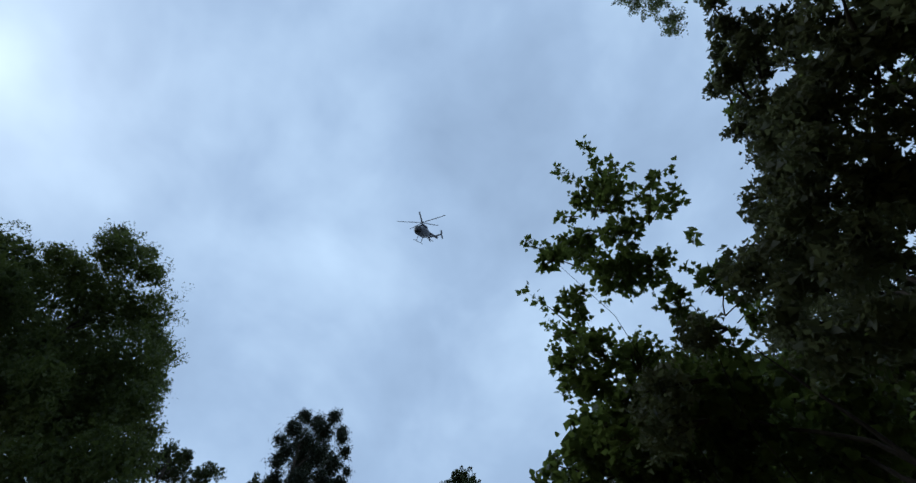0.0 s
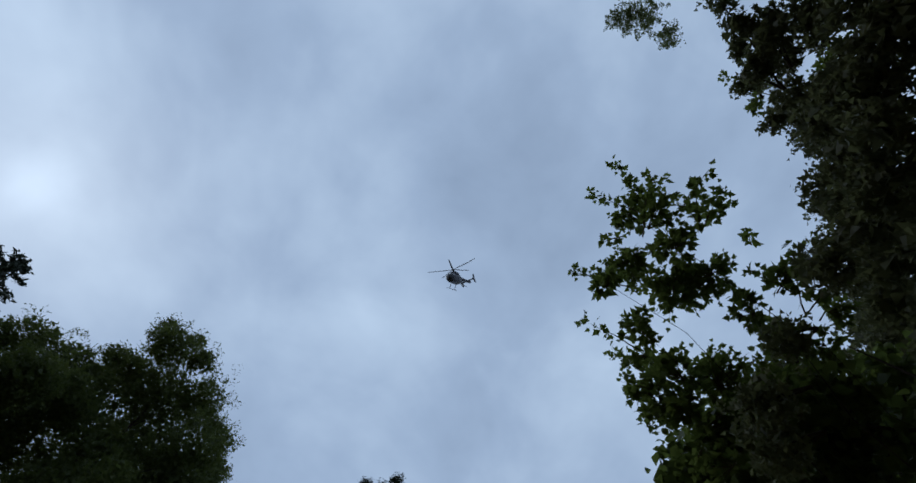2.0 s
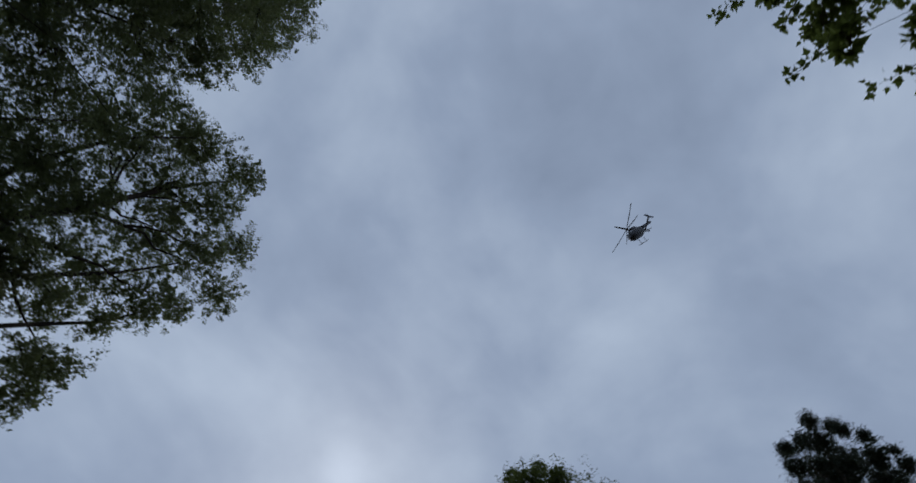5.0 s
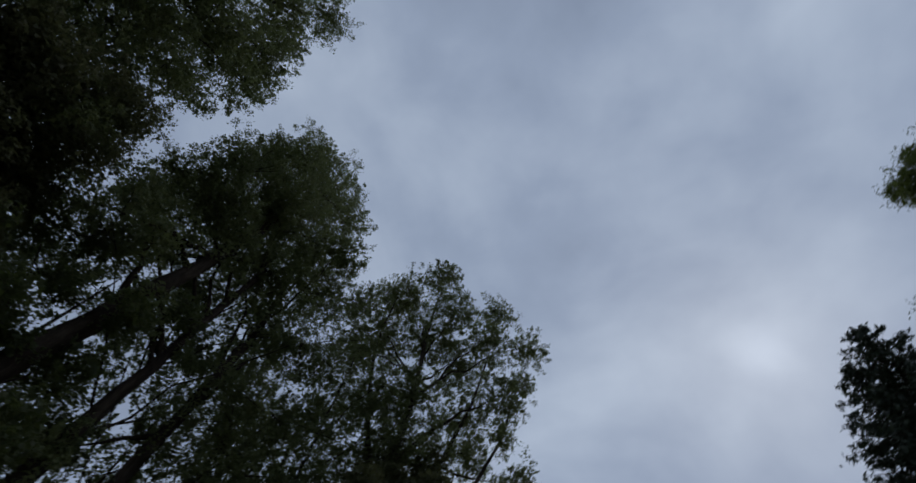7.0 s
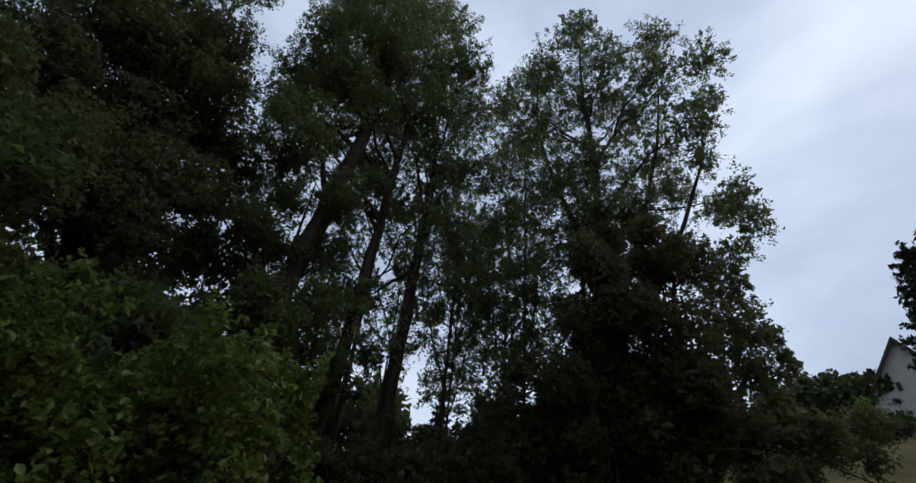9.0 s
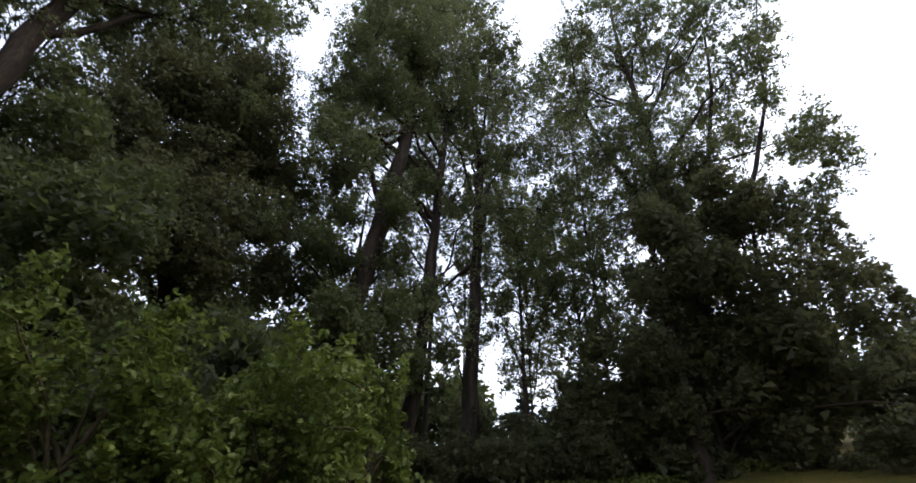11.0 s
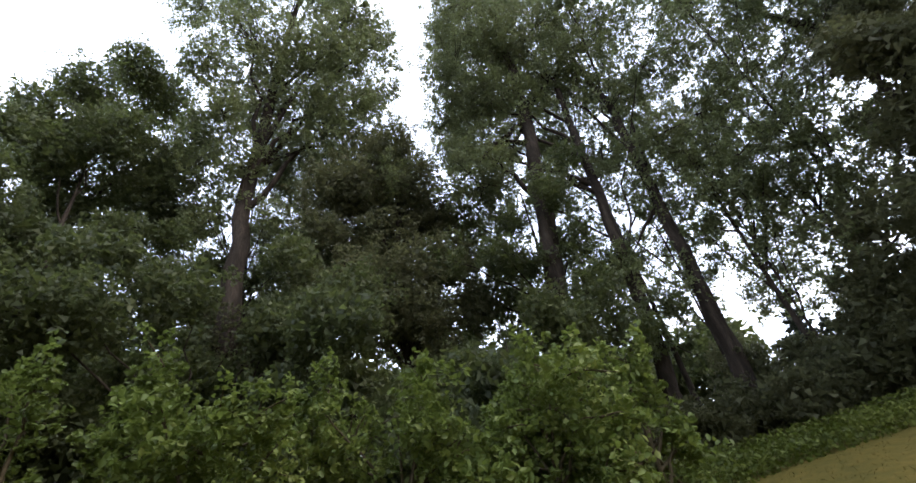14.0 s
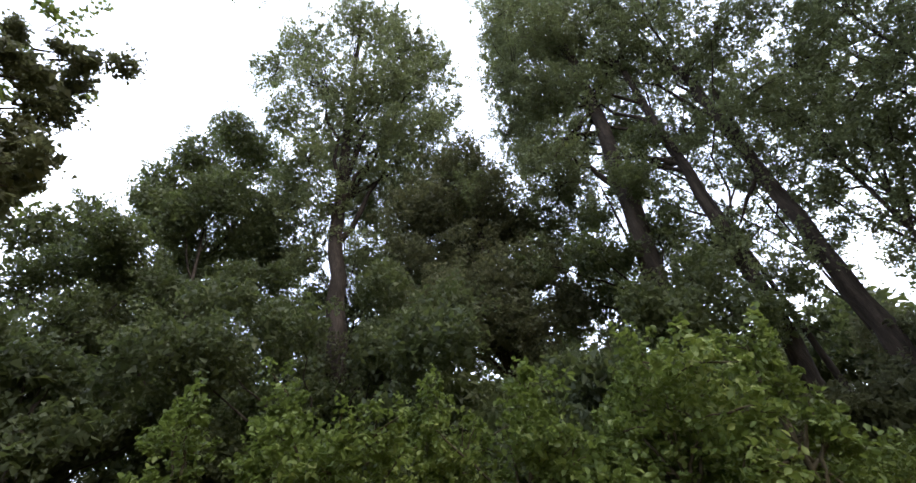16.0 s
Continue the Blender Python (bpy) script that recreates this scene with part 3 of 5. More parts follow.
MID_DARK = [(-12.7, 11.39, 9.66, 0.92), (-17.5, 9.76, 7.32, 0.82), (-21.2, 11.49, 6.02, 0.87), (-28.0, 10.74, 7.72, 0.82), (-28.0, 10.22, 5.92, 0.72), (-32.7, 11.22, 6.82, 0.73), (-13.6, 10.9, 6.64, 0.93), (-18.4, 11.53, 6.81, 0.83), (-8.9, 9.85, 7.51, 0.75), (-32.3, 10.75, 4.61, 0.63), (-26.7, 10.55, 4.9, 0.77), (-36.8, 10.89, 5.18, 0.44), (-16.2, 10.11, 5.05, 0.65), (-27.0, 9.71, 8.85, 0.65), (-31.8, 10.68, 10.48, 0.65), (-21.6, 10.34, 7.19, 0.63), (-20.3, 11.35, 6.41, 0.65), (-19.8, 10.52, 8.68, 0.56)]
WEST_DARK = [(29.5, 10.84, 7.68, 0.74), (33.1, 11.26, 9.16, 0.7), (29.1, 11.05, 9.11, 0.66), (23.0, 11.91, 8.96, 0.63), (23.5, 11.57, 7.43, 0.66), (27.6, 10.99, 6.65, 0.63), (23.8, 10.43, 6.07, 0.62), (18.3, 11.21, 6.59, 0.62), (13.2, 11.49, 6.86, 0.71), (7.6, 11.51, 7.3, 0.8), (16.5, 11.98, 8.67, 0.63), (4.0, 10.44, 7.98, 0.79)]
EDGE = [(-45.2, 12.04, 3.64, 0.59), (-48.2, 12.03, 3.36, 0.59), (-51.4, 11.8, 3.23, 0.62), (-41.3, 11.9, 3.22, 0.58), (-45.0, 12.15, 2.96, 0.44), (-54.6, 12.29, 3.3, 0.57), (-40.5, 11.68, 3.8, 0.49), (-51.0, 11.4, 3.73, 0.51), (-58.1, 11.76, 3.38, 0.53), (-55.0, 11.4, 3.75, 0.58), (-35.5, 10.64, 2.72, 0.45), (-38.4, 11.35, 3.12, 0.48), (-36.9, 11.2, 2.39, 0.45), (-33.3, 11.98, 2.46, 0.37)]
GAPS = [(-44.9, 12.13, 8.37, 0.7), (-46.9, 12.11, 7.18, 0.62), (-42.7, 12.31, 7.04, 0.52), (-50.3, 12.49, 8.44, 0.66), (-50.0, 12.25, 9.46, 0.72), (-48.0, 12.19, 6.22, 0.52), (-49.2, 12.23, 5.4, 0.42), (-46.3, 11.69, 9.98, 0.73), (-44.7, 12.6, 5.26, 0.33), (-50.7, 12.23, 7.07, 0.53), (25.0, 11.59, 10.28, 0.58), (22.2, 11.45, 11.1, 0.58), (15.9, 11.07, 10.24, 0.61), (18.5, 11.67, 12.64, 0.77)]
CANOPY_EAST = [(-46.2, 11.31, 9.28, 0.78), (-46.9, 11.65, 8.2, 0.74), (-51.6, 11.42, 8.37, 0.76), (-49.8, 11.9, 7.06, 0.74), (-55.4, 12.06, 8.5, 0.83), (-51.8, 12.6, 10.87, 0.92), (-40.0, 13.01, 8.91, 0.66), (-43.6, 12.68, 7.19, 0.64), (-45.0, 11.64, 5.81, 0.57), (-45.4, 13.28, 5.66, 0.43), (-38.8, 12.91, 7.36, 0.47), (-44.9, 12.4, 11.82, 0.83)]
GAPS_WEST = [(26.3, 12.52, 12.47, 0.84), (25.2, 12.22, 10.72, 0.78), (16.4, 11.47, 10.35, 0.76), (14.2, 12.51, 12.46, 0.72), (-18.8, 13.27, 8.13, 0.79), (-14.0, 12.79, 7.51, 0.72), (-17.0, 11.5, 5.98, 0.5), (-12.6, 11.37, 8.54, 0.7), (21.8, 13.15, 9.5, 0.79), (15.1, 13.1, 9.81, 0.81)]
P5_LOW = [(-61.5, 13.79, 11.36, 1.1), (-56.8, 13.82, 12.76, 1.18), (-51.4, 12.35, 12.88, 0.95), (-51.5, 13.94, 11.3, 1.12), (-57.2, 12.47, 9.03, 0.94), (-49.9, 12.38, 7.99, 0.86), (-53.6, 12.98, 7.23, 0.98), (-59.0, 12.01, 7.61, 0.86), (-49.0, 14.02, 6.78, 0.8), (-54.2, 12.39, 5.37, 0.86), (-58.4, 13.77, 6.91, 0.83), (-41.9, 13.4, 12.72, 0.82), (-67.2, 13.84, 13.05, 1.05), (-73.6, 13.44, 12.52, 0.99), (-45.5, 14.3, 10.75, 0.74), (-43.8, 12.91, 7.64, 0.56), (-46.6, 13.19, 5.1, 0.58)]
P2 = [(-22.5, 9.84, 19.41, 1.35), (-33.1, 10.67, 19.84, 1.68), (-18.4, 10.96, 18.02, 1.36), (-27.7, 10.51, 16.37, 1.5), (-19.2, 10.56, 14.2, 1.12), (-28.6, 10.52, 13.29, 1.13), (-15.9, 10.28, 11.7, 0.78), (-20.3, 9.88, 10.44, 0.89), (-37.9, 11.25, 17.45, 1.26), (-18.2, 11.77, 10.14, 0.84), (-13.1, 9.9, 9.75, 0.57), (-36.7, 11.5, 14.57, 0.95)]
P3 = [(-18.6, 11.29, 19.75, 1.41), (-16.0, 10.23, 15.68, 1.15), (-27.7, 10.33, 16.73, 1.86), (-14.1, 11.25, 14.25, 1.11), (-21.9, 10.4, 14.0, 1.45), (-14.3, 10.79, 12.16, 0.9), (-21.9, 10.75, 11.86, 1.07), (-31.0, 12.15, 12.52, 1.16), (-18.1, 11.14, 10.62, 0.87), (-27.8, 10.77, 9.53, 0.89)]
P4 = [(-21.8, 12.73, 25.79, 1.62), (-30.9, 12.79, 24.51, 2.03), (-39.2, 12.27, 22.41, 1.71), (-45.1, 11.03, 17.94, 1.1), (-39.5, 12.63, 18.38, 1.96), (-32.1, 11.68, 14.77, 1.49), (-45.4, 12.41, 16.46, 1.33), (-39.3, 12.27, 13.71, 1.13), (-36.8, 12.13, 10.8, 0.78), (-45.0, 12.37, 13.23, 1.0), (-41.6, 12.46, 11.1, 0.7), (-39.5, 11.72, 8.01, 0.4), (-34.3, 11.77, 7.02, 0.42)]
P5 = [(-68.1, 12.99, 23.36, 1.33), (-61.9, 13.67, 21.81, 1.58), (-82.1, 14.97, 23.53, 1.31), (-72.9, 13.3, 20.65, 1.55), (-88.2, 14.63, 19.91, 1.13), (-58.1, 14.77, 21.81, 1.51), (-80.0, 13.24, 18.46, 1.41), (-87.3, 14.67, 17.51, 0.79), (-67.5, 14.4, 19.6, 1.91), (-74.6, 15.2, 18.74, 1.87), (-83.5, 13.72, 15.51, 1.33), (-59.5, 14.65, 18.29, 1.64), (-77.0, 14.87, 15.12, 1.56), (-67.7, 13.7, 14.83, 1.53), (-83.7, 13.3, 13.19, 0.66), (-61.6, 13.67, 13.91, 1.3), (-53.5, 14.39, 19.71, 1.45), (-56.3, 13.39, 15.68, 1.23), (-79.4, 14.9, 13.37, 0.99), (-86.8, 13.48, 11.58, 0.8), (-84.1, 14.67, 12.01, 0.96), (-87.2, 13.55, 10.52, 0.71), (-84.0, 14.01, 9.9, 0.75)]
P6 = [(-68.3, 13.88, 10.36, 1.54), (-74.4, 12.97, 9.23, 1.37), (-79.5, 13.29, 9.26, 1.0), (-82.2, 12.63, 8.03, 0.82), (-68.9, 12.93, 7.35, 1.65), (-76.4, 11.97, 6.54, 1.44), (-82.1, 13.05, 6.88, 1.03), (-63.7, 12.88, 7.7, 0.98), (-82.7, 12.53, 5.65, 0.77), (-68.1, 12.23, 5.21, 1.41), (-75.7, 12.63, 5.2, 1.39), (-61.3, 12.52, 5.53, 0.79), (-85.7, 12.68, 6.03, 0.27), (-73.9, 13.72, 11.63, 1.02), (-67.0, 13.93, 11.97, 1.01), (-85.1, 13.97, 7.0, 0.46), (-86.0, 12.82, 5.69, 0.33)]
L1 = [(37.8, 12.72, 16.72, 1.15), (41.9, 12.62, 14.85, 1.04), (45.4, 12.8, 13.5, 0.87), (33.6, 13.91, 17.02, 1.42), (38.5, 13.19, 13.92, 1.5), (43.5, 12.79, 12.11, 1.21), (31.5, 13.09, 13.09, 1.39), (46.9, 12.48, 12.3, 0.55), (27.6, 13.35, 15.01, 1.0), (34.8, 14.26, 12.26, 1.56), (40.2, 13.37, 10.89, 1.14), (28.4, 13.37, 11.04, 1.01)]
L2 = [(55.0, 10.98, 9.49, 0.6), (51.8, 11.52, 10.35, 0.67), (48.4, 11.08, 9.76, 0.73), (56.8, 11.02, 9.02, 0.49), (52.5, 12.79, 9.68, 0.98), (47.0, 12.46, 9.49, 1.02), (54.8, 12.71, 8.78, 0.9), (41.9, 11.21, 8.42, 0.86), (49.6, 11.71, 7.61, 0.96), (44.0, 12.89, 7.94, 0.94), (52.2, 11.86, 6.89, 0.75), (38.6, 12.92, 8.44, 0.88), (34.3, 13.0, 7.83, 0.79)]
K1 = [(-2.7, 9.87, 11.86, 1.07), (-6.4, 10.13, 10.67, 1.11), (-8.3, 10.88, 9.69, 1.02), (4.2, 10.16, 10.58, 1.39), (-1.2, 10.7, 9.35, 1.36), (-8.0, 10.28, 7.83, 0.9), (9.2, 9.95, 8.83, 0.97), (3.3, 9.65, 6.97, 1.21), (-3.6, 9.73, 6.38, 1.01), (10.5, 10.5, 6.99, 0.91)]
MASS = [(76.3, 9.19, 11.09, 0.61), (81.5, 8.03, 9.08, 0.44), (85.9, 9.50, 9.95, 0.52), (89.0, 8.83, 8.65, 0.56), (78.2, 8.42, 8.77, 0.95), (81.1, 9.74, 8.68, 1.31), (89.5, 8.35, 7.45, 1.05), (96.7, 9.36, 8.24, 1.02), (88.9, 9.45, 7.06, 1.40), (102.0, 8.40, 7.26, 0.80), (109.1, 9.88, 8.49, 1.00), (115.8, 8.73, 7.73, 0.51), (71.5, 8.63, 8.80, 0.81), (96.1, 9.84, 7.16, 1.20), (83.4, 8.33, 6.67, 0.98)]
B1 = [(-154.5, 23.34, 21.14, 1.85), (-154.3, 23.67, 23.99, 1.7), (-155.5, 20.55, 24.2, 1.57), (-159.4, 22.91, 23.42, 2.26), (-160.7, 20.55, 24.78, 1.02), (-164.7, 22.74, 24.48, 1.91), (-159.2, 23.17, 18.73, 2.47), (-162.5, 24.66, 21.49, 2.87), (-168.4, 21.75, 20.41, 2.23), (-170.2, 24.03, 24.32, 1.15), (-165.9, 24.24, 17.44, 2.74), (-170.6, 24.54, 19.18, 3.04), (-173.3, 20.77, 18.16, 1.31), (-154.2, 22.38, 19.3, 1.38), (-152.7, 24.48, 29.37, 0.91), (-151.8, 22.05, 22.66, 0.77), (-172.3, 24.12, 22.49, 1.0), (-176.3, 23.08, 18.94, 0.84), (-157.5, 23.68, 29.43, 0.74), (-151.5, 22.4, 21.36, 0.6), (-171.0, 20.84, 13.49, 2.19), (-175.3, 21.16, 14.83, 2.15), (-177.5, 21.3, 16.22, 1.23)]
FB = [(36.5, 5.33, 3.51, 0.32), (25.6, 4.64, 2.88, 0.34), (21.6, 5.35, 2.80, 0.45), (15.4, 4.46, 2.84, 0.35), (9.1, 5.06, 3.23, 0.31), (6.6, 5.04, 2.63, 0.51), (-3.7, 4.43, 2.96, 0.36), (-3.9, 4.60, 2.49, 0.46), (-12.6, 4.72, 2.46, 0.34), (-19.0, 5.20, 2.62, 0.43), (-23.0, 4.33, 2.76, 0.37), (-29.0, 5.11, 2.88, 0.35), (-23.8, 4.82, 2.31, 0.37), (-30.9, 5.28, 2.21, 0.21), (-24.1, 4.42, 2.03, 0.18), (-17.8, 4.89, 3.08, 0.38), (26.7, 5.22, 3.56, 0.32), (19.8, 4.42, 2.92, 0.28), (26.5, 5.33, 3.08, 0.46), (-6.7, 4.57, 2.27, 0.41), (-12.9, 5.26, 2.52, 0.41), (-11.0, 4.34, 1.93, 0.39)]
MAPLE = [(92.1, 2.88, 6.03, 0.21), (88.9, 2.77, 5.26, 0.16), (84.9, 3.47, 5.82, 0.16), (93.1, 3.06, 5.35, 0.25), (101.2, 3.27, 5.98, 0.30), (104.9, 2.82, 5.26, 0.17), (99.6, 3.45, 5.57, 0.36), (94.4, 3.67, 5.46, 0.30), (106.4, 3.18, 5.04, 0.20), (95.6, 3.72, 4.94, 0.19), (107.6, 3.74, 5.03, 0.29), (104.4, 4.28, 5.21, 0.40), (110.0, 3.68, 4.59, 0.21), (108.8, 4.40, 4.95, 0.30), (89.0, 3.85, 5.16, 0.13), (96.1, 4.39, 5.26, 0.22), (93.9, 4.02, 4.51, 0.14), (100.9, 4.25, 4.83, 0.24), (89.8, 4.42, 4.97, 0.09), (110.5, 4.01, 4.28, 0.18), (105.1, 4.64, 4.87, 0.42), (112.1, 3.55, 4.84, 0.21), (110.0, 3.78, 5.44, 0.18), (111.2, 3.56, 4.52, 0.20)]
MAPLE_TIPS = [cyl(*r[:3]) for r in [(83.9, 2.51, 6.17, 0.04), (84.1, 2.58, 5.35, 0.04), (82.5, 3.02, 6.03, 0.04), (79.7, 3.10, 5.50, 0.04), (81.9, 3.17, 5.29, 0.04), (92.7, 2.50, 6.30, 0.05), (100.2, 2.76, 5.90, 0.04), (109.1, 2.73, 5.90, 0.04), (111.9, 2.92, 5.16, 0.04), (113.1, 3.66, 5.70, 0.05), (112.5, 3.52, 4.99, 0.04), (113.9, 3.83, 4.90, 0.04), (86.3, 3.81, 5.62, 0.04), (85.8, 3.56, 4.79, 0.03), (83.4, 4.11, 5.30, 0.04), (85.5, 4.04, 5.00, 0.04), (85.1, 3.95, 4.63, 0.03), (88.2, 4.49, 5.18, 0.04), (113.8, 4.08, 4.88, 0.04), (87.1, 2.69, 6.05, 0.04), (83.3, 2.90, 5.21, 0.04), (85.9, 3.18, 6.00, 0.04), (90.6, 3.65, 5.11, 0.04), (113.2, 4.13, 4.49, 0.04)]]
HEDGE = [(110.8, 5.29, 5.47, 0.34), (104.2, 4.57, 4.98, 0.29), (106.6, 5.78, 5.03, 0.38), (102.5, 5.49, 4.58, 0.39), (110.3, 5.01, 4.77, 0.29), (98.4, 5.28, 5.80, 0.28), (103.7, 4.75, 4.87, 0.34), (98.8, 5.36, 5.22, 0.37), (93.1, 5.44, 5.18, 0.36), (87.9, 5.02, 4.61, 0.35), (98.9, 5.90, 5.07, 0.50), (91.4, 5.39, 4.46, 0.45), (109.3, 5.63, 5.19, 0.40), (95.9, 5.23, 4.18, 0.43), (90.9, 6.11, 4.48, 0.47), (111.9, 4.83, 5.20, 0.40), (106.6, 4.65, 4.80, 0.45), (102.4, 5.49, 5.24, 0.56), (96.5, 4.66, 4.75, 0.37), (100.5, 4.89, 5.23, 0.38), (106.0, 4.95, 5.50, 0.36), (114.3, 4.41, 4.72, 0.37), (121.4, 5.33, 5.22, 0.33), (115.6, 4.89, 4.71, 0.42)]
TA = [(166.7, 25.83, 26.77, 0.65), (161.9, 21.77, 23.41, 0.53), (164.5, 26.05, 26.84, 0.66), (167.3, 23.74, 23.51, 0.69), (162.8, 22.82, 23.14, 0.83), (160.5, 26.36, 26.92, 0.53), (168.1, 21.98, 20.86, 0.42), (165.1, 24.89, 23.78, 0.95), (160.0, 24.94, 24.96, 0.53), (166.6, 21.90, 20.21, 0.60), (162.5, 26.25, 24.44, 1.10), (158.7, 22.78, 22.00, 0.44), (167.4, 23.50, 20.82, 0.52), (164.4, 25.93, 23.03, 1.05), (159.9, 21.60, 19.83, 0.66), (157.9, 25.41, 22.89, 0.35), (166.8, 24.20, 20.28, 0.52), (163.7, 22.39, 19.05, 0.87), (160.7, 26.41, 22.68, 1.05), (158.1, 22.20, 19.40, 0.43)]
TB = [(141.7, 38.52, 34.46, 1.21), (140.2, 32.56, 28.40, 1.10), (143.0, 39.00, 33.87, 1.32)]
TC = [(-178.8, 34.35, 26.94, 0.82), (178.8, 28.90, 23.13, 0.70), (178.7, 34.61, 26.18, 1.25), (174.9, 31.47, 24.93, 0.77), (175.8, 30.42, 23.24, 0.87), (-179.4, 35.18, 26.23, 1.16), (169.4, 29.25, 23.47, 0.57), (167.8, 33.15, 26.59, 0.65)]

tree("poplar_tree", "tall poplar with a straight grey-brown trunk and full green crown", "tree", POPLARS,
     [on_ground(20.3, 10.5), cyl(20.4, 10.85, 6.26), cyl(20.4, 11.30, 11.12), cyl(17.2, 11.52, 18.13), cyl(12.4, 10.76, 25.57)], 0.40, lobes_at(P1 + P1_TOP), POPLAR_LEAF, BARK, 11, leaf=(0.09, 0.077), per_area=450, limbs=16, ivy=7.0)
tree("poplar_tree", "leaning poplar with a brown trunk and an airy crown", "tree", POPLARS,
     [on_ground(-20.3, 10.5), cyl(-23.9, 10.58, 6.53), cyl(-27.4, 10.72, 11.55), cyl(-29.1, 10.73, 15.72), cyl(-28.8, 10.73, 19.70)], 0.40, lobes_at(P2), POPLAR_LEAF, BARK, 12, leaf=(0.09, 0.077), per_area=470, inner=18, limbs=12, ivy=6.5)
tree("poplar_tree", "slim leaning poplar beside two thicker poplars", "tree", POPLARS,
     [on_ground(-31.7, 11.0), cyl(-33.0, 11.01, 5.56), cyl(-34.0, 11.11, 9.74), cyl(-34.9, 11.23, 13.77), cyl(-32.2, 11.36, 17.71)], 0.25, lobes_at(P3), POPLAR_LEAF, BARK, 13, per_area=860, limbs=10)
tree("poplar_tree", "bare-trunked poplar leaning at the edge of the lawn", "tree", POPLARS,
     [on_ground(-39.6, 11.5), cyl(-39.9, 11.49, 5.14), cyl(-40.5, 11.55, 8.92), cyl(-40.8, 11.66, 12.82), cyl(-36.4, 11.89, 19.70)], 0.27, lobes_at(P4), POPLAR_LEAF, BARK, 14, leaf=(0.09, 0.077), per_area=490, limbs=14)
tree("poplar_tree", "tall many-stemmed poplar with upright tops above the lawn", "tree", POPLARS,
     [on_ground(-67.8, 13.8), cyl(-67.3, 13.67, 8.87), cyl(-68.5, 13.82, 14.14), cyl(-67.7, 14.19, 19.46), cyl(-68.2, 14.61, 25.35)], 0.24, lobes_at(P5), POPLAR_LEAF, BARK, 15, stems=[(0.22, cyl(-73.1, 13.78, 10.72), cyl(-79.4, 14.21, 16.34), cyl(-81.8, 14.80, 23.16)), (0.18, cyl(-75.1, 13.50, 8.81), cyl(-83.3, 13.92, 13.40), cyl(-88.2, 14.59, 19.14)), (0.3, cyl(-62.8, 13.59, 12.76), cyl(-58.7, 13.69, 17.66), cyl(-59.7, 13.99, 22.54))], leaf=(0.095, 0.08), per_area=380, limbs=18)
tree("broadleaf_tree", "dark ivy-clad tree at the foot of the tall poplar", "tree", "",
     [on_ground(-75.1, 13.0), cyl(-74.9, 13.05, 5.82), cyl(-76.9, 13.15, 9.22)], 0.25, lobes_at(P6), IVY_LEAF, DARK_BARK, 16, per_area=380, inner=80, inner_leaf=0.2, leaf=(0.095, 0.08), limbs=9)
tree("broadleaf_tree", "dense dark green broad-leaved tree among the poplars", "tree", "",
     [on_ground(38.5, 13.0), cyl(38.2, 13.43, 7.03), cyl(38.9, 13.78, 10.94), cyl(39.6, 14.06, 13.89)], 0.28, lobes_at(L1), OAK_LEAF, DARK_BARK, 17, leaf=(0.09, 0.077), per_area=560, spread=0.5, inner_leaf=0.19, inner=105, limbs=10)
tree("broadleaf_tree", "lower rounded broad-leaved tree in deep shade", "tree", "",
     [on_ground(54.7, 12.0), cyl(53.9, 12.28, 5.14), cyl(53.7, 12.40, 7.39)], 0.22, lobes_at(L2), OAK_LEAF, DARK_BARK, 18, per_area=600, inner=110, limbs=8)
tree("broadleaf_tree", "ivy-covered tree with dark dull foliage between poplars", "tree", "",
     [on_ground(-2.8, 10.3), cyl(-1.9, 10.37, 5.56), cyl(-2.8, 10.45, 11.00)], 0.24, lobes_at(K1), IVY_LEAF, DARK_BARK, 19, per_area=720, inner=110, limbs=8)
tree("broadleaf_tree", "tall dark overgrown tree hung with ivy to its tips", "tree", "",
     [on_ground(72.1, 8.0), cyl(75.3, 7.71, 4.80), cyl(78.3, 7.27, 6.77)], 0.22, lobes_at(MASS), IVY_LEAF, DARK_BARK, 20, inner=90, inner_leaf=0.18, per_area=760, spread=0.32, leaf=(0.10, 0.082), limbs=3)
tree("broadleaf_tree", "small-leaved dark tree leaning over the standpoint", "tree", "",
     [on_ground(78.0, 4.4), cyl(77.0, 4.1, 2.8), cyl(74.0, 3.8, 3.9)], 0.11, lobes_at(OVERHANG + OVERHANG_SIDE + OVERHANG_EDGE), IVY_LEAF, DARK_BARK, 28, leaf=(0.036, 0.030), per_area=3400, spread=0.11, per_clump=24, limbs=7, inner=800, inner_leaf=0.07)
tree("ash_tree", "bushy green tree with feathery upright shoot tips", "tree", "",
     [on_ground(-162.2, 22.0), cyl(-161.2, 22.50, 13.51), cyl(-160.1, 23.13, 24.66)], 0.28, lobes_at(B1 + B1_LOW), ASH_LEAF, DARK_BARK, 21, inner=45, inner_leaf=0.3, per_area=200, spread=0.75, per_clump=24, leaf=(0.2, 0.085), limbs=12)
tree("cedar_tree", "distant dark tree with layered spreading foliage", "tree", "",
     [on_ground(161.9, 24.0), cyl(163.8, 24.14, 14.59), cyl(165.9, 24.39, 24.89)], 0.3, lobes_at(TA), NEEDLE, DARK_BARK, 22, inner=70, per_area=800, spread=0.5, per_clump=20, leaf=(0.13, 0.06), limbs=7)
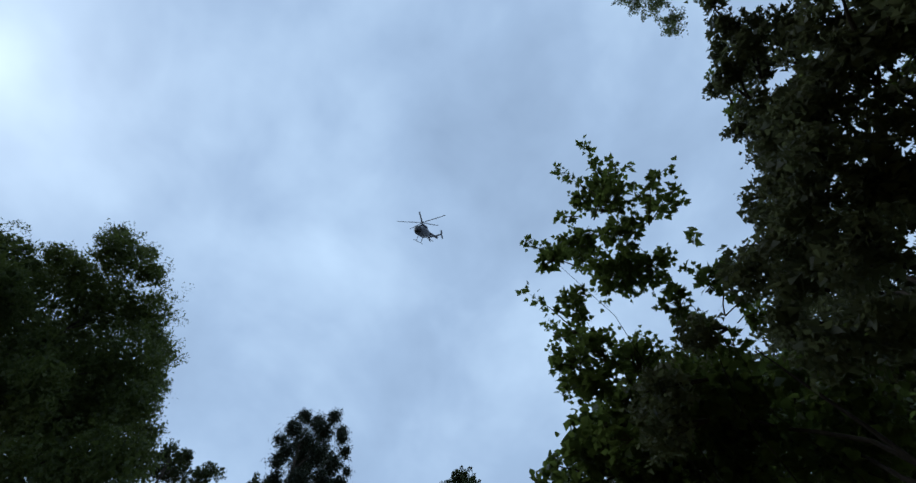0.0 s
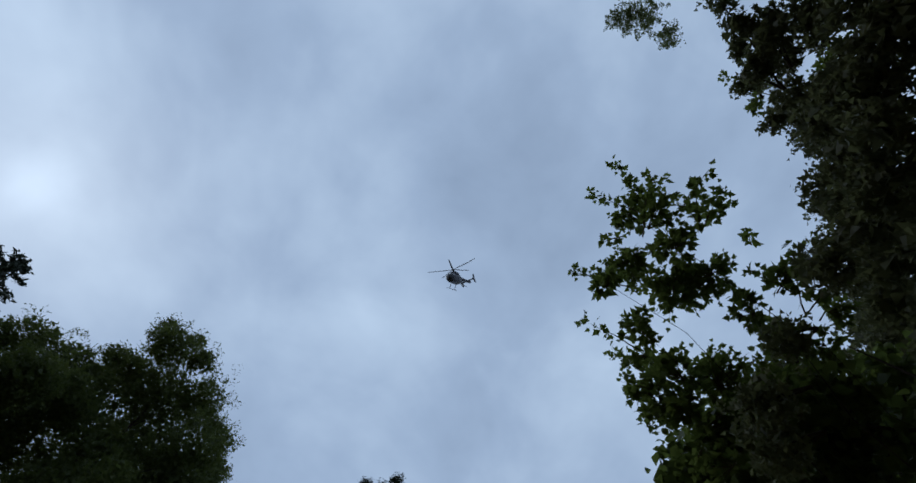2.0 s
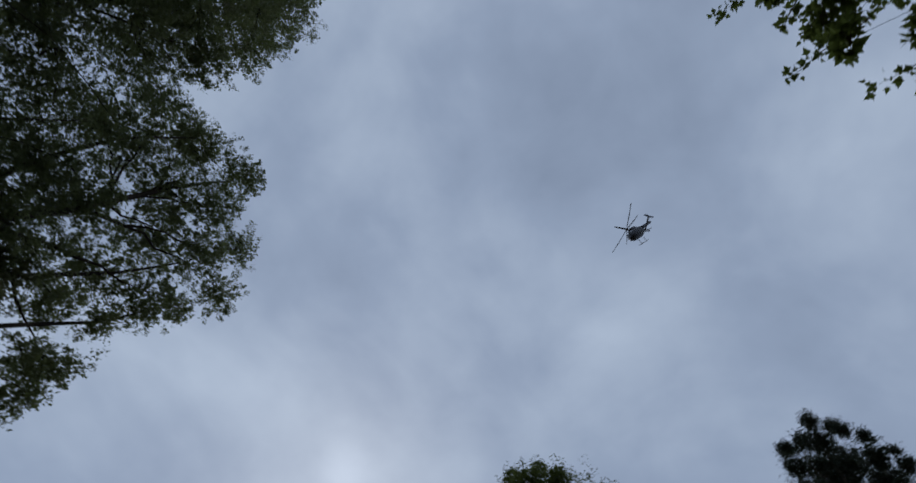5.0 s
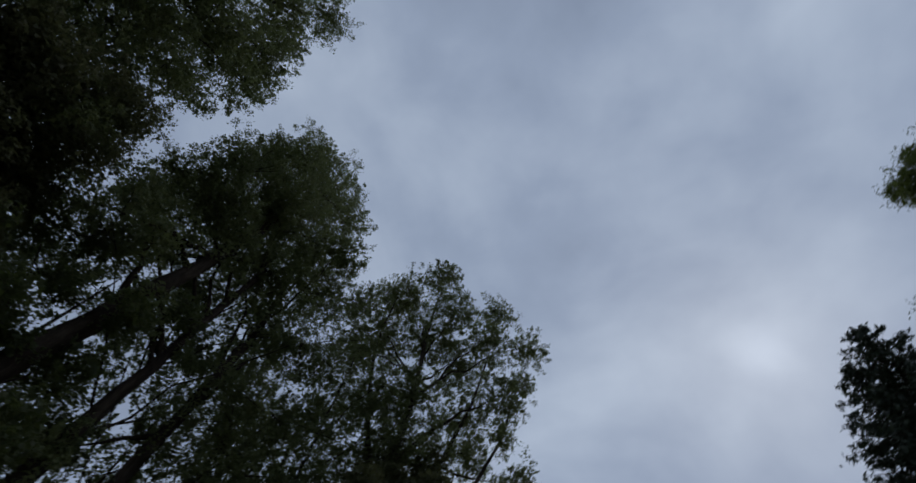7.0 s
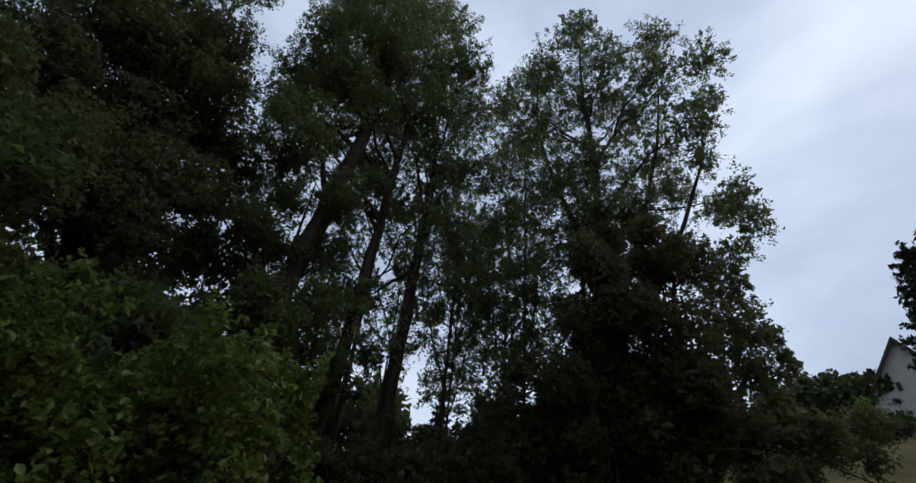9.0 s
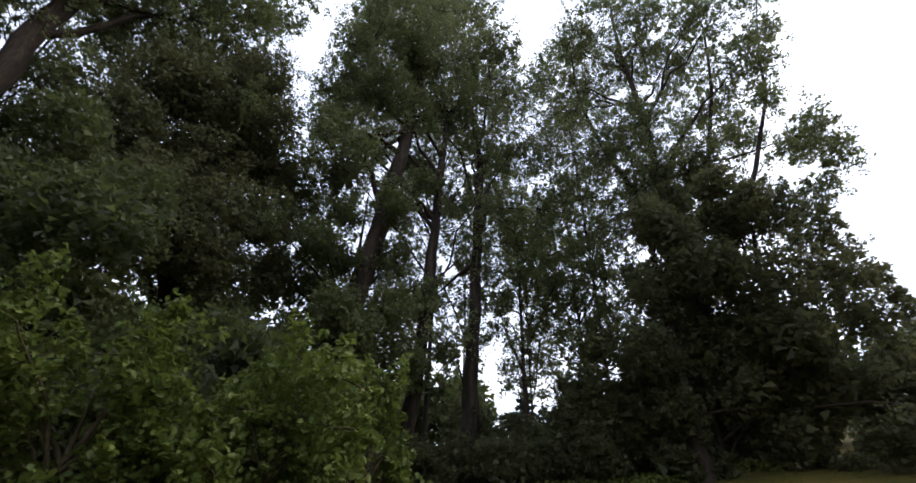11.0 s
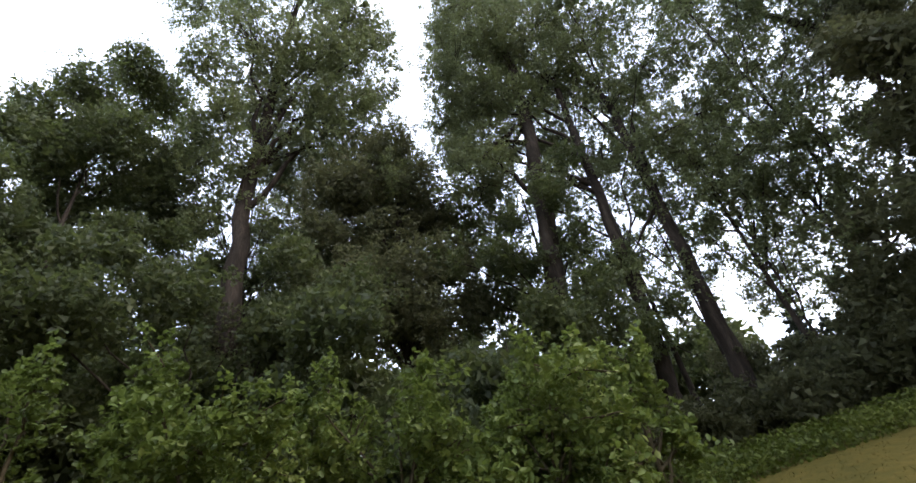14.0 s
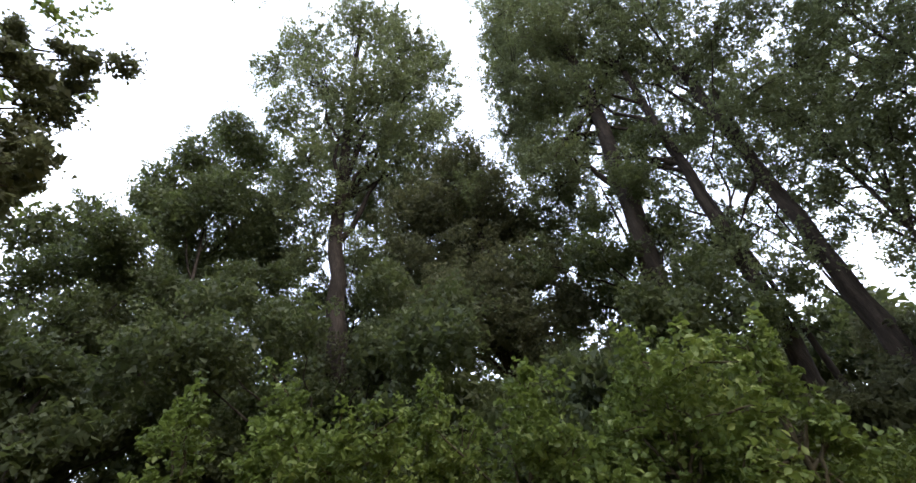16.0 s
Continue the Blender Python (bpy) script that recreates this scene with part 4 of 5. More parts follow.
tree("distant_tree", "small distant round-topped tree on the slope", "tree", "distant trees",
     [on_ground(138.9, 39.4), cyl(141.0, 39.05, 23.73), cyl(142.6, 38.93, 34.00)], 0.3, lobes_at(TB), FAR_LEAF, DARK_BARK, 23, per_area=300, spread=0.4, leaf=(0.16, 0.13), limbs=3)
tree("distant_tree", "distant leafy tree beside a house roof", "tree", "distant trees",
     [on_ground(177.8, 31.9), cyl(179.2, 32.39, 18.86), cyl(-179.8, 32.58, 25.39)], 0.3, lobes_at(TC), FAR_LEAF, DARK_BARK, 24, per_area=400, spread=0.35, leaf=(0.14, 0.11), limbs=4)

rs_b = np.random.RandomState(61)


def filled(b0, b1, d0, d1, low, high, n, r0, r1):
    """Rows of lobes spread over a range of bearings and distances, between two angles above the eye."""
    res = []
    for _ in range(n):
        d = d0 + (d1 - d0) * rs_b.random()
        up = low + (high - low) * rs_b.random()
        res.append((b0 + (b1 - b0) * rs_b.random(), d, EYE + d * math.tan(radians(up)), r0 + (r1 - r0) * rs_b.random()))
    return res


for k, (b0, b1, low, high, n) in enumerate(((36, 56, 10, 36, 11), (20, 36, 10, 34, 9), (2, 18, 10, 36, 10), (-14, 2, 10, 40, 10))):
    rows = filled(b0, b1, 14.0, 16.5, low, high, n, 1.0, 1.7)
    b, top = (b0 + b1) / 2, max(r[2] for r in rows)
    tree("woodland_tree", "dark leafy woodland tree behind the poplars", "tree", "woodland trees behind the poplars",
         [on_ground(b, 15.5), cyl(b, 15.5, top * 0.5), cyl(b, 15.5, top * 0.95)], 0.2, lobes_at(rows), OAK_LEAF, DARK_BARK, 61 + k, leaf=(0.13, 0.11), per_area=190, limbs=7, inner=100, inner_leaf=0.2)


def understorey(kind, label, group, rows, leaf_mat, seed, thick, **more):
    """A slimmer tree that stands below its own lobes."""
    b = sum(r[0] for r in rows) / len(rows)
    d = sum(r[1] for r in rows) / len(rows)
    top = max(r[2] for r in rows)
    if kind == "young_tree":
        rows = [(b_, d_, z_, r_ * 1.4) for b_, d_, z_, r_ in rows]
        more["per_area"] /= 1.8
    tree(kind, label, "tree", group, [on_ground(b, d), cyl(b, d, top * 0.5), cyl(b, d, top * 0.95)], thick, lobes_at(rows), leaf_mat, DARK_BARK, seed, **more)


YOUNG = "young trees between the trunks"
understorey("young_tree", "slim young poplar with airy foliage beside a tall trunk", YOUNG, P1_LOW, POPLAR_LEAF, 71, 0.07, leaf=(0.09, 0.077), per_area=520, limbs=9, inner=30)
understorey("young_tree", "thin young tree with airy foliage between the trunks", YOUNG, MID_LOW, POPLAR_LEAF, 72, 0.08, leaf=(0.09, 0.077), per_area=500, limbs=12, inner=5)
understorey("young_tree", "thin young tree in a bright gap between trunks", YOUNG, [r for r in GAPS if r[0] < -20], POPLAR_LEAF, 81, 0.05, leaf=(0.09, 0.077), per_area=400, limbs=8, inner=0)
understorey("young_tree", "thin young tree in a bright gap between trunks", YOUNG, [r for r in GAPS if r[0] >= -20], POPLAR_LEAF, 82, 0.05, leaf=(0.09, 0.077), per_area=400, limbs=5, inner=0)
understorey("young_tree", "slim leafy tree close behind the bright shrubs", YOUNG, [r for r in GAPS_WEST if r[0] > -2], POPLAR_LEAF, 83, 0.06, leaf=(0.09, 0.077), per_area=420, limbs=6, inner=20)
understorey("young_tree", "slim leafy tree close behind the bright shrubs", YOUNG, [r for r in GAPS_WEST if r[0] <= -2], POPLAR_LEAF, 84, 0.06, leaf=(0.09, 0.077), per_area=420, limbs=4, inner=20)
understorey("young_tree", "tall slender tree with a wide airy crown by the lawn", YOUNG, CANOPY_EAST, POPLAR_LEAF, 85, 0.09, leaf=(0.09, 0.077), per_area=280, limbs=10, inner=0)
understorey("young_tree", "willowy tree with hanging airy foliage by the lawn", YOUNG, HANGING, POPLAR_LEAF, 73, 0.08, leaf=(0.09, 0.077), per_area=410, limbs=12, inner=0)
understorey("young_tree", "thin dark young tree below the many-stemmed poplar", YOUNG, P5_LOW, POPLAR_LEAF, 74, 0.08, leaf=(0.095, 0.08), per_area=420, limbs=12, inner=12)
understorey("broadleaf_tree", "low spreading dark green tree under the taller ones", "", L_LOW, OAK_LEAF, 75, 0.16, leaf=(0.09, 0.077), per_area=520, inner=110, limbs=9)
understorey("broadleaf_tree", "dense shaded tree wrapped in ivy behind the shrubs", "", K_LOW, IVY_LEAF, 76, 0.16, per_area=620, inner=120, limbs=8)
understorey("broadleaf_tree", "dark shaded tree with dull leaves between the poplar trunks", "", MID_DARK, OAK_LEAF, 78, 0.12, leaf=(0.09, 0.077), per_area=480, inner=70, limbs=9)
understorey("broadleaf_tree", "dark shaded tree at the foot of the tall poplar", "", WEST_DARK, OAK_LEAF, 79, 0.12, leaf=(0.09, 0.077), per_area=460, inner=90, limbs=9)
understorey("undergrowth_tree", "dark bushes where the lawn meets the trees", "undergrowth", EDGE, IVY_LEAF, 80, 0.06, leaf=(0.095, 0.08), per_area=420, inner=130, limbs=6)
understorey("young_tree", "thin young tree with a see-through crown among the trunks", YOUNG, AIRY, POPLAR_LEAF, 87, 0.05, leaf=(0.09, 0.077), per_area=340, limbs=7, inner=0)
understorey("undergrowth_tree", "solid dark thicket of ivy-covered bushes by the lawn", "undergrowth", EAST_LOW, IVY_LEAF, 88, 0.1, leaf=(0.11, 0.09), per_area=330, inner=170, inner_leaf=0.24, limbs=7)
understorey("undergrowth_tree", "dark bushes closing the upper edge of the lawn", "undergrowth", [r for r in EDGE_LOW if r[0] < -60], IVY_LEAF, 90, 0.06, leaf=(0.11, 0.09), per_area=330, inner=150, limbs=5)
understorey("undergrowth_tree", "dark bushes at the foot of the leaning poplar", "undergrowth", [r for r in EDGE_LOW if r[0] >= -60], IVY_LEAF, 91, 0.06, leaf=(0.11, 0.09), per_area=330, inner=150, limbs=5)
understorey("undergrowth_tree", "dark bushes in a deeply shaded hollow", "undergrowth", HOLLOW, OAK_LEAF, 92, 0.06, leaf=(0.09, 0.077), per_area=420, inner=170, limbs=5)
for b0, b1, seed in ((-78, -60, 93), (-60, -44, 94), (-44, -27, 95)):
    foot = []
    for b in np.arange(b0, b1, 1.7):
        d = float(np.interp(b, (-78, -69, -55, -45, -28), (16.0, 14.9, 11.6, 10.7, 10.1))) + 0.5 * rs_b.random()
        foot.append((b, d, on_ground(b, d).z + 0.35 + 0.5 * rs_b.random(), 0.5 + 0.25 * rs_b.random()))
    understorey("undergrowth_tree", "low dark bushes behind a band of weeds", "undergrowth", foot, IVY_LEAF, seed, 0.05, leaf=(0.09, 0.077), per_area=420, inner=150, limbs=4)
understorey("broadleaf_tree", "broad dark ivy-hung tree overhanging the lawn", "", EAST, IVY_LEAF, 77, 0.2, leaf=(0.095, 0.08), per_area=420, inner=110, inner_leaf=0.2, limbs=10)
rs_w = np.random.RandomState(73)
for k, (b0, b1, top) in enumerate(((54, 82, 26), (33, 54, 25), (14, 33, 23), (-6, 14, 21), (-24, -6, 19), (-40, -24, 15))):
    rows = []
    for i in range(46):
        b = b0 - 2 + (b1 - b0 + 4) * rs_w.random()
        d = 18.5 + 4.0 * rs_w.random()
        low = on_ground(b, d).z + 0.5
        high = EYE + d * math.tan(radians(top - 3.5 * rs_w.random()))
        rows.append((b, d, low + max(0.3, high - low) * rs_w.random() ** 0.8, 0.8 + 0.7 * rs_w.random()))
    b = (b0 + b1) / 2
    tree("woodland_tree", "dark leafy tree in the depth of the wood", "tree", "trees in the depth of the wood",
         [on_ground(b, 20.5), cyl(b, 20.5, 7.0), cyl(b, 20.5, 8.6)], 0.16, lobes_at(rows), OAK_LEAF, DARK_BARK, 110 + k, leaf=(0.20, 0.165), per_area=60, spread=0.4, per_clump=12, limbs=7, inner=22, inner_leaf=0.32, twig_every=30)
UNDER = [r for r in filled(5, 42, 7.9, 9.7, 14, 33, 18, 0.5, 0.95) if abs(r[0] - 20.5) > 5]
UNDER_MID = filled(-33, 5, 7.9, 9.7, 8, 24, 17, 0.5, 0.9)
UNDER_EAST = filled(-95, -36, 11.2, 13.7, 4, 14, 30, 0.35, 0.85)
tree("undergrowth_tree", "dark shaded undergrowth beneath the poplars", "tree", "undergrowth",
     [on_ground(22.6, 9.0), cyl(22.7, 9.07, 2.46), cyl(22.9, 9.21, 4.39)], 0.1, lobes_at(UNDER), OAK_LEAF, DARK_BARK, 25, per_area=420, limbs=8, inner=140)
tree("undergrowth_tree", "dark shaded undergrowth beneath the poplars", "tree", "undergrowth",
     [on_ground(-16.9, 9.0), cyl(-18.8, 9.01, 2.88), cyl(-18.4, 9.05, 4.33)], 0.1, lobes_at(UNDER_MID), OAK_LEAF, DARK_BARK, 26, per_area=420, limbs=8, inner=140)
tree("undergrowth_tree", "dark bushes at the upper edge of the lawn", "tree", "undergrowth",
     [on_ground(-60.2, 12.5), cyl(-58.8, 12.47, 4.12), cyl(-58.7, 12.48, 5.57)], 0.1, lobes_at(UNDER_EAST), IVY_LEAF, DARK_BARK, 27, per_area=420, limbs=8, inner=140)

# ---------------------------------------------------------------- shrubs in front
rs_t = np.random.RandomState(29)
for k, (b0, b1) in enumerate(((38, 62), (16, 38), (-6, 16), (-24, -6))):
    rows = []
    for i in range(60 if b0 > 10 else 40):
        b = b0 + (b1 - b0) * rs_t.random()
        d = (9.4 if b > 16 else 6.4) + 1.6 * rs_t.random()
        z = on_ground(b, d).z + 0.3 + (2.6 + (0.9 if b > 0 else -0.3)) * rs_t.random()
        rows.append((b, d, z, 0.45 + 0.3 * rs_t.random()))
    tree("thicket_shrub", "dark thicket shrub in the shade behind brighter shrubs", "shrub", "dark thicket under the trees",
         [on_ground((b0 + b1) / 2, 10.2 if b0 > 10 else 7.2), cyl((b0 + b1) / 2, 10.2 if b0 > 10 else 7.2, 3.2), cyl((b0 + b1) / 2, 10.2 if b0 > 10 else 7.2, 4.2)], 0.06, lobes_at(rows), OAK_LEAF, DARK_BARK, 90 + k,
         leaf=(0.10, 0.07), per_area=260, spread=0.24, per_clump=14, limbs=8, inner=170, inner_leaf=0.17)
for lo, hi, seed in ((33, 70, 31), (12, 33, 32), (-10, 12, 33), (-24, -10, 34), (-60, -24, 35)):
    rows = [r for r in FB if lo <= r[0] < hi]
    b = sum(r[0] for r in rows) / len(rows)
    d = sum(r[1] for r in rows) / len(rows)
    g = on_ground(b, d + 0.3)
    low = []
    for bb, dd, zz, rr in rows:
        gz = on_ground(bb, dd).z
        q = zz - rr * 1.1
        while q > gz + 0.3:
            low.append((bb + 2.5 * math.sin(q * 5), dd + 0.25, q, rr * 1.05))
            q -= rr * 1.2
    tree("hazel_shrub", "bright green leafy shrub in front of the trees", "shrub", "shrubs in front of the trees",
         [g, cyl(b, d + 0.3, g.z + 1.0), cyl(b, d + 0.25, 2.6)], 0.05, lobes_at(rows + low + [(bb + 1.5, dd + 0.55, zz - 0.12, rr) for bb, dd, zz, rr in rows]), SHRUB_LEAF, TWIG, seed, leaf=(0.068, 0.042), per_area=1000, spread=0.17,
         per_clump=22, inner=0, limbs=14, droop=0.5, shape=oval_leaves, twig_every=4)

# ---------------------------------------------------------------- the young maple overhead
def maple_outline():
    """A five-lobed leaf outline in the plane, stalk end at the origin, one unit long."""
    half = [(0.0, 0.0), (0.10, -0.03), (0.30, -0.06), (0.24, 0.08), (0.40, 0.16), (0.56, 0.34), (0.36, 0.38), (0.26, 0.44), (0.24, 0.66), (0.12, 0.74)]
    return half + [(0.0, 1.0)] + [(-x, y) for x, y in half[:0:-1]]


def maple_leaf_mesh(name, seed):
    rng = random.Random(seed)
    pts = [(x * rng.uniform(0.9, 1.1), y * rng.uniform(0.94, 1.06)) for x, y in maple_outline()]
    bm = bmesh.new()
    curl = rng.uniform(0.06, 0.2)
    mid_v = bm.verts.new((0, 0.34, 0))
    ring = [bm.verts.new((x, y, curl * abs(x) - curl * y * y * 0.8)) for x, y in pts]
    for i in range(len(ring)):
        bm.faces.new((mid_v, ring[i], ring[(i + 1) % len(ring)]))
    me = bpy.data.meshes.new(name)
    bm.to_mesh(me)
    bm.free()
    me.materials.append(MAPLE_LEAF)
    return me


def maple(lobes, tips, seed):
    """Stems from one root, upright shoots to the tips, and single lobed leaves on shoots and twigs."""
    rng = random.Random(seed)
    centre = sum((Vector(q[:3]) for q in lobes), Vector()) / len(lobes)
    base = Vector((centre.x * 2.1, centre.y * 2.1, 0))
    base.z = ground_z(base.x, base.y) - 0.05
    ob = thing("maple_tree", base, "young maple with large lobed dark green leaves", "tree")
    crown_top = max(q[2] for q in lobes)
    stems, spots, twigs = [], [], []
    for k in range(4):
        x, y, z, r = lobes[(0, 5, 8, 16)[k] % len(lobes)]
        line = bend(base + Vector((rng.uniform(-0.15, 0.15), rng.uniform(-0.15, 0.15), 0)), Vector((x, y, z)), -0.05, rng, 10, 0.05)
        stems.append(line)
        put("stem", mesh_of("stem", *tube_arrays(line, [0.010 * (1 - 0.85 * q / 10) for q in range(11)], 7), DARK_BARK, True), ob)

    def leafy(line, n, first, big):
        way = (line[-1] - line[0]).normalized()
        for q in range(n):
            t = first + (1 - first) * (q + 0.5) / n
            spots.append((along(line, t), way, big * (1.12 - 0.5 * t)))

    for x, y, z in tips:
        end = Vector((x, y, z))
        near = sorted(lobes, key=lambda q: (Vector(q[:3]) - end).length + 0.9 * max(0, q[2] - z))[:3]
        inner_end = Vector(near[0][:3]).lerp(Vector(near[2][:3]), 0.35)
        line = bend(inner_end, end, 0.05, rng, 6, 0.04)
        twigs.append(tube_arrays(line, [0.007, 0.006, 0.005, 0.004, 0.003, 0.002, 0.001], 5))
        leafy(line, max(12, int(52 * (end - inner_end).length)), 0.15, 0.082)
        for _ in range(5):
            spots.append((end + Vector((rng.gauss(0, 0.02), rng.gauss(0, 0.02), rng.gauss(0, 0.02))), Vector((0, 0, 1)), 0.055))
    for x, y, z, r in lobes:
        c = Vector((x, y, z))
        start = min((p for line in stems for p in line[3:]), key=lambda p: (p - c).length + 0.6 * max(0, p.z - c.z))
        for _ in range(max(6, int(r * r * 320))):
            d = Vector((rng.gauss(0, 1), rng.gauss(0, 1), rng.gauss(0.4, 0.9))).normalized()
            tip = c + d * r * rng.uniform(0.35, 1.0) ** 0.6
            root = start.lerp(c, 0.75) if (start - c).length < 1.2 else c - Vector((0, 0, r * 0.7))
            line = bend(root, tip, 0.04, rng, 4, 0.05)
            twigs.append(tube_arrays(line, [0.004, 0.0035, 0.003, 0.002, 0.001], 4))
            leafy(line, 10, 0.4, 0.086)
    put("twigwork", mesh_of("twigwork", *joined(twigs), TWIG, True), ob, kind="stuff")
    shapes = [maple_leaf_mesh("leaf", 100 + k) for k in range(5)]
    rng.shuffle(spots)
    rest_v, rest_f = [], []
    for i, (p, way, big) in enumerate(spots):
        side = Vector((rng.gauss(0, 1), rng.gauss(0, 1), rng.gauss(-0.1, 0.45))).normalized()
        y_ax = (way * 0.45 + side).normalized()
        up = Vector((rng.gauss(0, 0.6), rng.gauss(0, 0.6), 1))
        x_ax = y_ax.cross(up).normalized()
        z_ax = x_ax.cross(y_ax)
        s = big * rng.uniform(0.6, 1.25)
        m = Matrix((x_ax, y_ax, z_ax)).transposed().to_4x4()
        m = Matrix.Translation(p + y_ax * rng.uniform(0.01, 0.06)) @ m @ Matrix.Scale(s, 4)
        if i < 300:
            leaf = put("leaf", shapes[i % 5], ob)
            leaf.matrix_world = m
        else:
            me = shapes[i % 5]
            o = len(rest_v)
            rest_v += [m @ v.co for v in me.vertices]
            rest_f += [tuple(o + q for q in f.vertices) for f in me.polygons]
    put("foliage", mesh_of("foliage", rest_v, rest_f, MAPLE_LEAF), ob, kind="stuff")
    return ob


maple(lobes_at(MAPLE), MAPLE_TIPS, 41)
MAPLE_SPRAYS = [(67.0, 5.14, 7.68, 0.17), (62.4, 4.88, 7.0, 0.11), (66.0, 5.23, 8.62, 0.16), (64.6, 4.48, 6.14, 0.11), (61.4, 5.02, 5.87, 0.07), (59.1, 4.88, 5.22, 0.06)]
maple(lobes_at(MAPLE_SPRAYS), [cyl(*r[:3]) for r in [(60.7, 4.81, 8.94, 0.05), (60.5, 5.02, 8.38, 0.05), (56.5, 5.09, 7.27, 0.05), (58.3, 5.09, 6.96, 0.04), (57.4, 4.67, 5.23, 0.03), (57.5, 4.7, 4.94, 0.03), (59.8, 4.88, 6.56, 0.04), (58.6, 4.41, 5.19, 0.03)]], 43)
tree("maple_shrub", "dense shaded maple thicket below the taller shoots", "shrub", "",
     [on_ground(88.0, 5.0), cyl(89.4, 4.84, 2.58), cyl(92.8, 4.42, 4.75)], 0.05, lobes_at(HEDGE), MAPLE_LEAF, DARK_BARK, 42, inner=120, inner_leaf=0.13, leaf=(0.085, 0.07), per_area=820, spread=0.2, per_clump=10, limbs=2, droop=0.4, shape=oval_leaves, twig_every=6)


# ---------------------------------------------------------------- conifers by the house
def conifer(name, label, group, bearing, distance, top, spread, seed, tuft=0.36, per=40, level_gap=0.4, power=0.85):
    """A spruce: trunk, whorls of drooping boughs as parts, and sprays of needles on them."""
    rng, rs = random.Random(seed), np.random.RandomState(seed)
    base = on_ground(bearing, distance)
    ob = thing(name, base, label, "tree", group)
    tip = Vector((base.x, base.y, top))
    n = 9
    line = [base.lerp(tip, i / n) + Vector((rng.uniform(-1, 1), rng.uniform(-1, 1), 0)) * 0.04 * (0 < i < n) for i in range(n + 1)]
    put("trunk", mesh_of("trunk", *tube_arrays(line, [0.2 * (1 - 0.95 * i / n) for i in range(n + 1)], 9), DARK_BARK, True), ob)
    height = top - base.z
    boughs, tufts = [], []
    z = 0.25
    while z < height * 0.92:
        share = z / height
        reach = spread * (share ** power) * rng.uniform(0.8, 1.12) + 0.12
        count = int(5 + 5 * share)
        turn = rng.uniform(0, 6.3)
        for k in range(count):
            a = turn + 2 * math.pi * k / count + rng.uniform(-0.25, 0.25)
            out = Vector((math.cos(a), math.sin(a), 0))
            root = Vector((base.x, base.y, top - z))
            r = reach * rng.uniform(0.75, 1.15)
            end = root + out * r + Vector((0, 0, -0.28 * r + 0.12))
            pts = [root, root + out * r * 0.5 + Vector((0, 0, -0.2 * r)), end]
            boughs.append(tube_arrays(pts, [0.03 + 0.012 * r, 0.018 + 0.006 * r, 0.006], 5))
            m = int(per * (0.5 + r / 2.0))
            t = rs.random((m, 1)) ** 0.7
            p = np.array(root) + (np.array(end) - np.array(root)) * t
            p += rs.normal(size=(m, 3)) * [0.1, 0.1, 0.06] * (0.5 + r * 0.3)
            p[:, 2] -= np.abs(rs.normal(size=m)) * 0.12 * (0.4 + r * 0.3) + 0.12 * r * np.sin(np.pi * t[:, 0])
            tufts.append(p)
        z += level_gap * rng.uniform(0.8, 1.2)
    p = np.array(tip) + rs.normal(size=(60, 3)) * [0.06, 0.06, 0.25] - [0, 0, 0.15]
    tufts.append(p)
    put("boughwork", mesh_of("boughwork", *joined(boughs), DARK_BARK, True), ob, kind="stuff")
    v, f = kite_leaves(np.concatenate(tufts), tuft, tuft * 0.34, rs, 0.7)
    put("crown", mesh_of("crown", v, f, NEEDLE), ob, kind="stuff")
    return ob


CONIFERS = "dark conifers on the slope by the houses"
conifer("spruce_tree", "dark pointed spruce with ragged drooping boughs", CONIFERS, -135.3, 27.8, 27.2, 7.0, 51, power=0.6)
conifer("spruce_tree", "dark pointed spruce growing against its neighbour", CONIFERS, -131.7, 28.1, 25.5, 7.0, 52, power=0.6)
conifer("spruce_tree", "dark spruce half hidden by a bushy tree", CONIFERS, -138.6, 28.5, 23.1, 7.0, 59, power=0.6)
conifer("spruce_tree", "dense dark conifer standing before a pale gable", CONIFERS, -98.6, 27.7, 15.6, 2.1, 53, power=0.5, per=56)
conifer("spruce_tree", "dense dark conifer standing before a pale gable", CONIFERS, -101.0, 28.4, 16.9, 2.6, 54, power=0.5, per=56)
conifer("spruce_tree", "dense dark conifer beside a broad-leaved tree", CONIFERS, -104.6, 28.4, 17.2, 3.0, 55, power=0.5, per=56)
tree("distant_tree", "dark rounded tree behind the conifers by the house", "tree", "distant trees",
     [on_ground(-108.6, 27.0), cyl(-108.6, 27.57, 11.48), cyl(-107.2, 27.95, 15.18)], 0.25,
     lobes_at([(-109.5, 28, 17.0, 1.3), (-112, 28, 17.8, 1.6), (-114.5, 27, 16.6, 1.8), (-111, 27, 14.5, 2.2), (-114, 27, 13.4, 2.3), (-117, 27, 15.5, 1.8)]), FAR_LEAF, DARK_BARK, 56, per_area=150, leaf=(0.2, 0.17), limbs=5)
for b, d, top, seed in ((-46.5, 30, 9.6, 57), (-48.6, 33, 8.6, 58)):
    conifer("spruce_tree", "small far spruce showing between the trunks", "small far spruces", b, d, top, 1.3, seed)

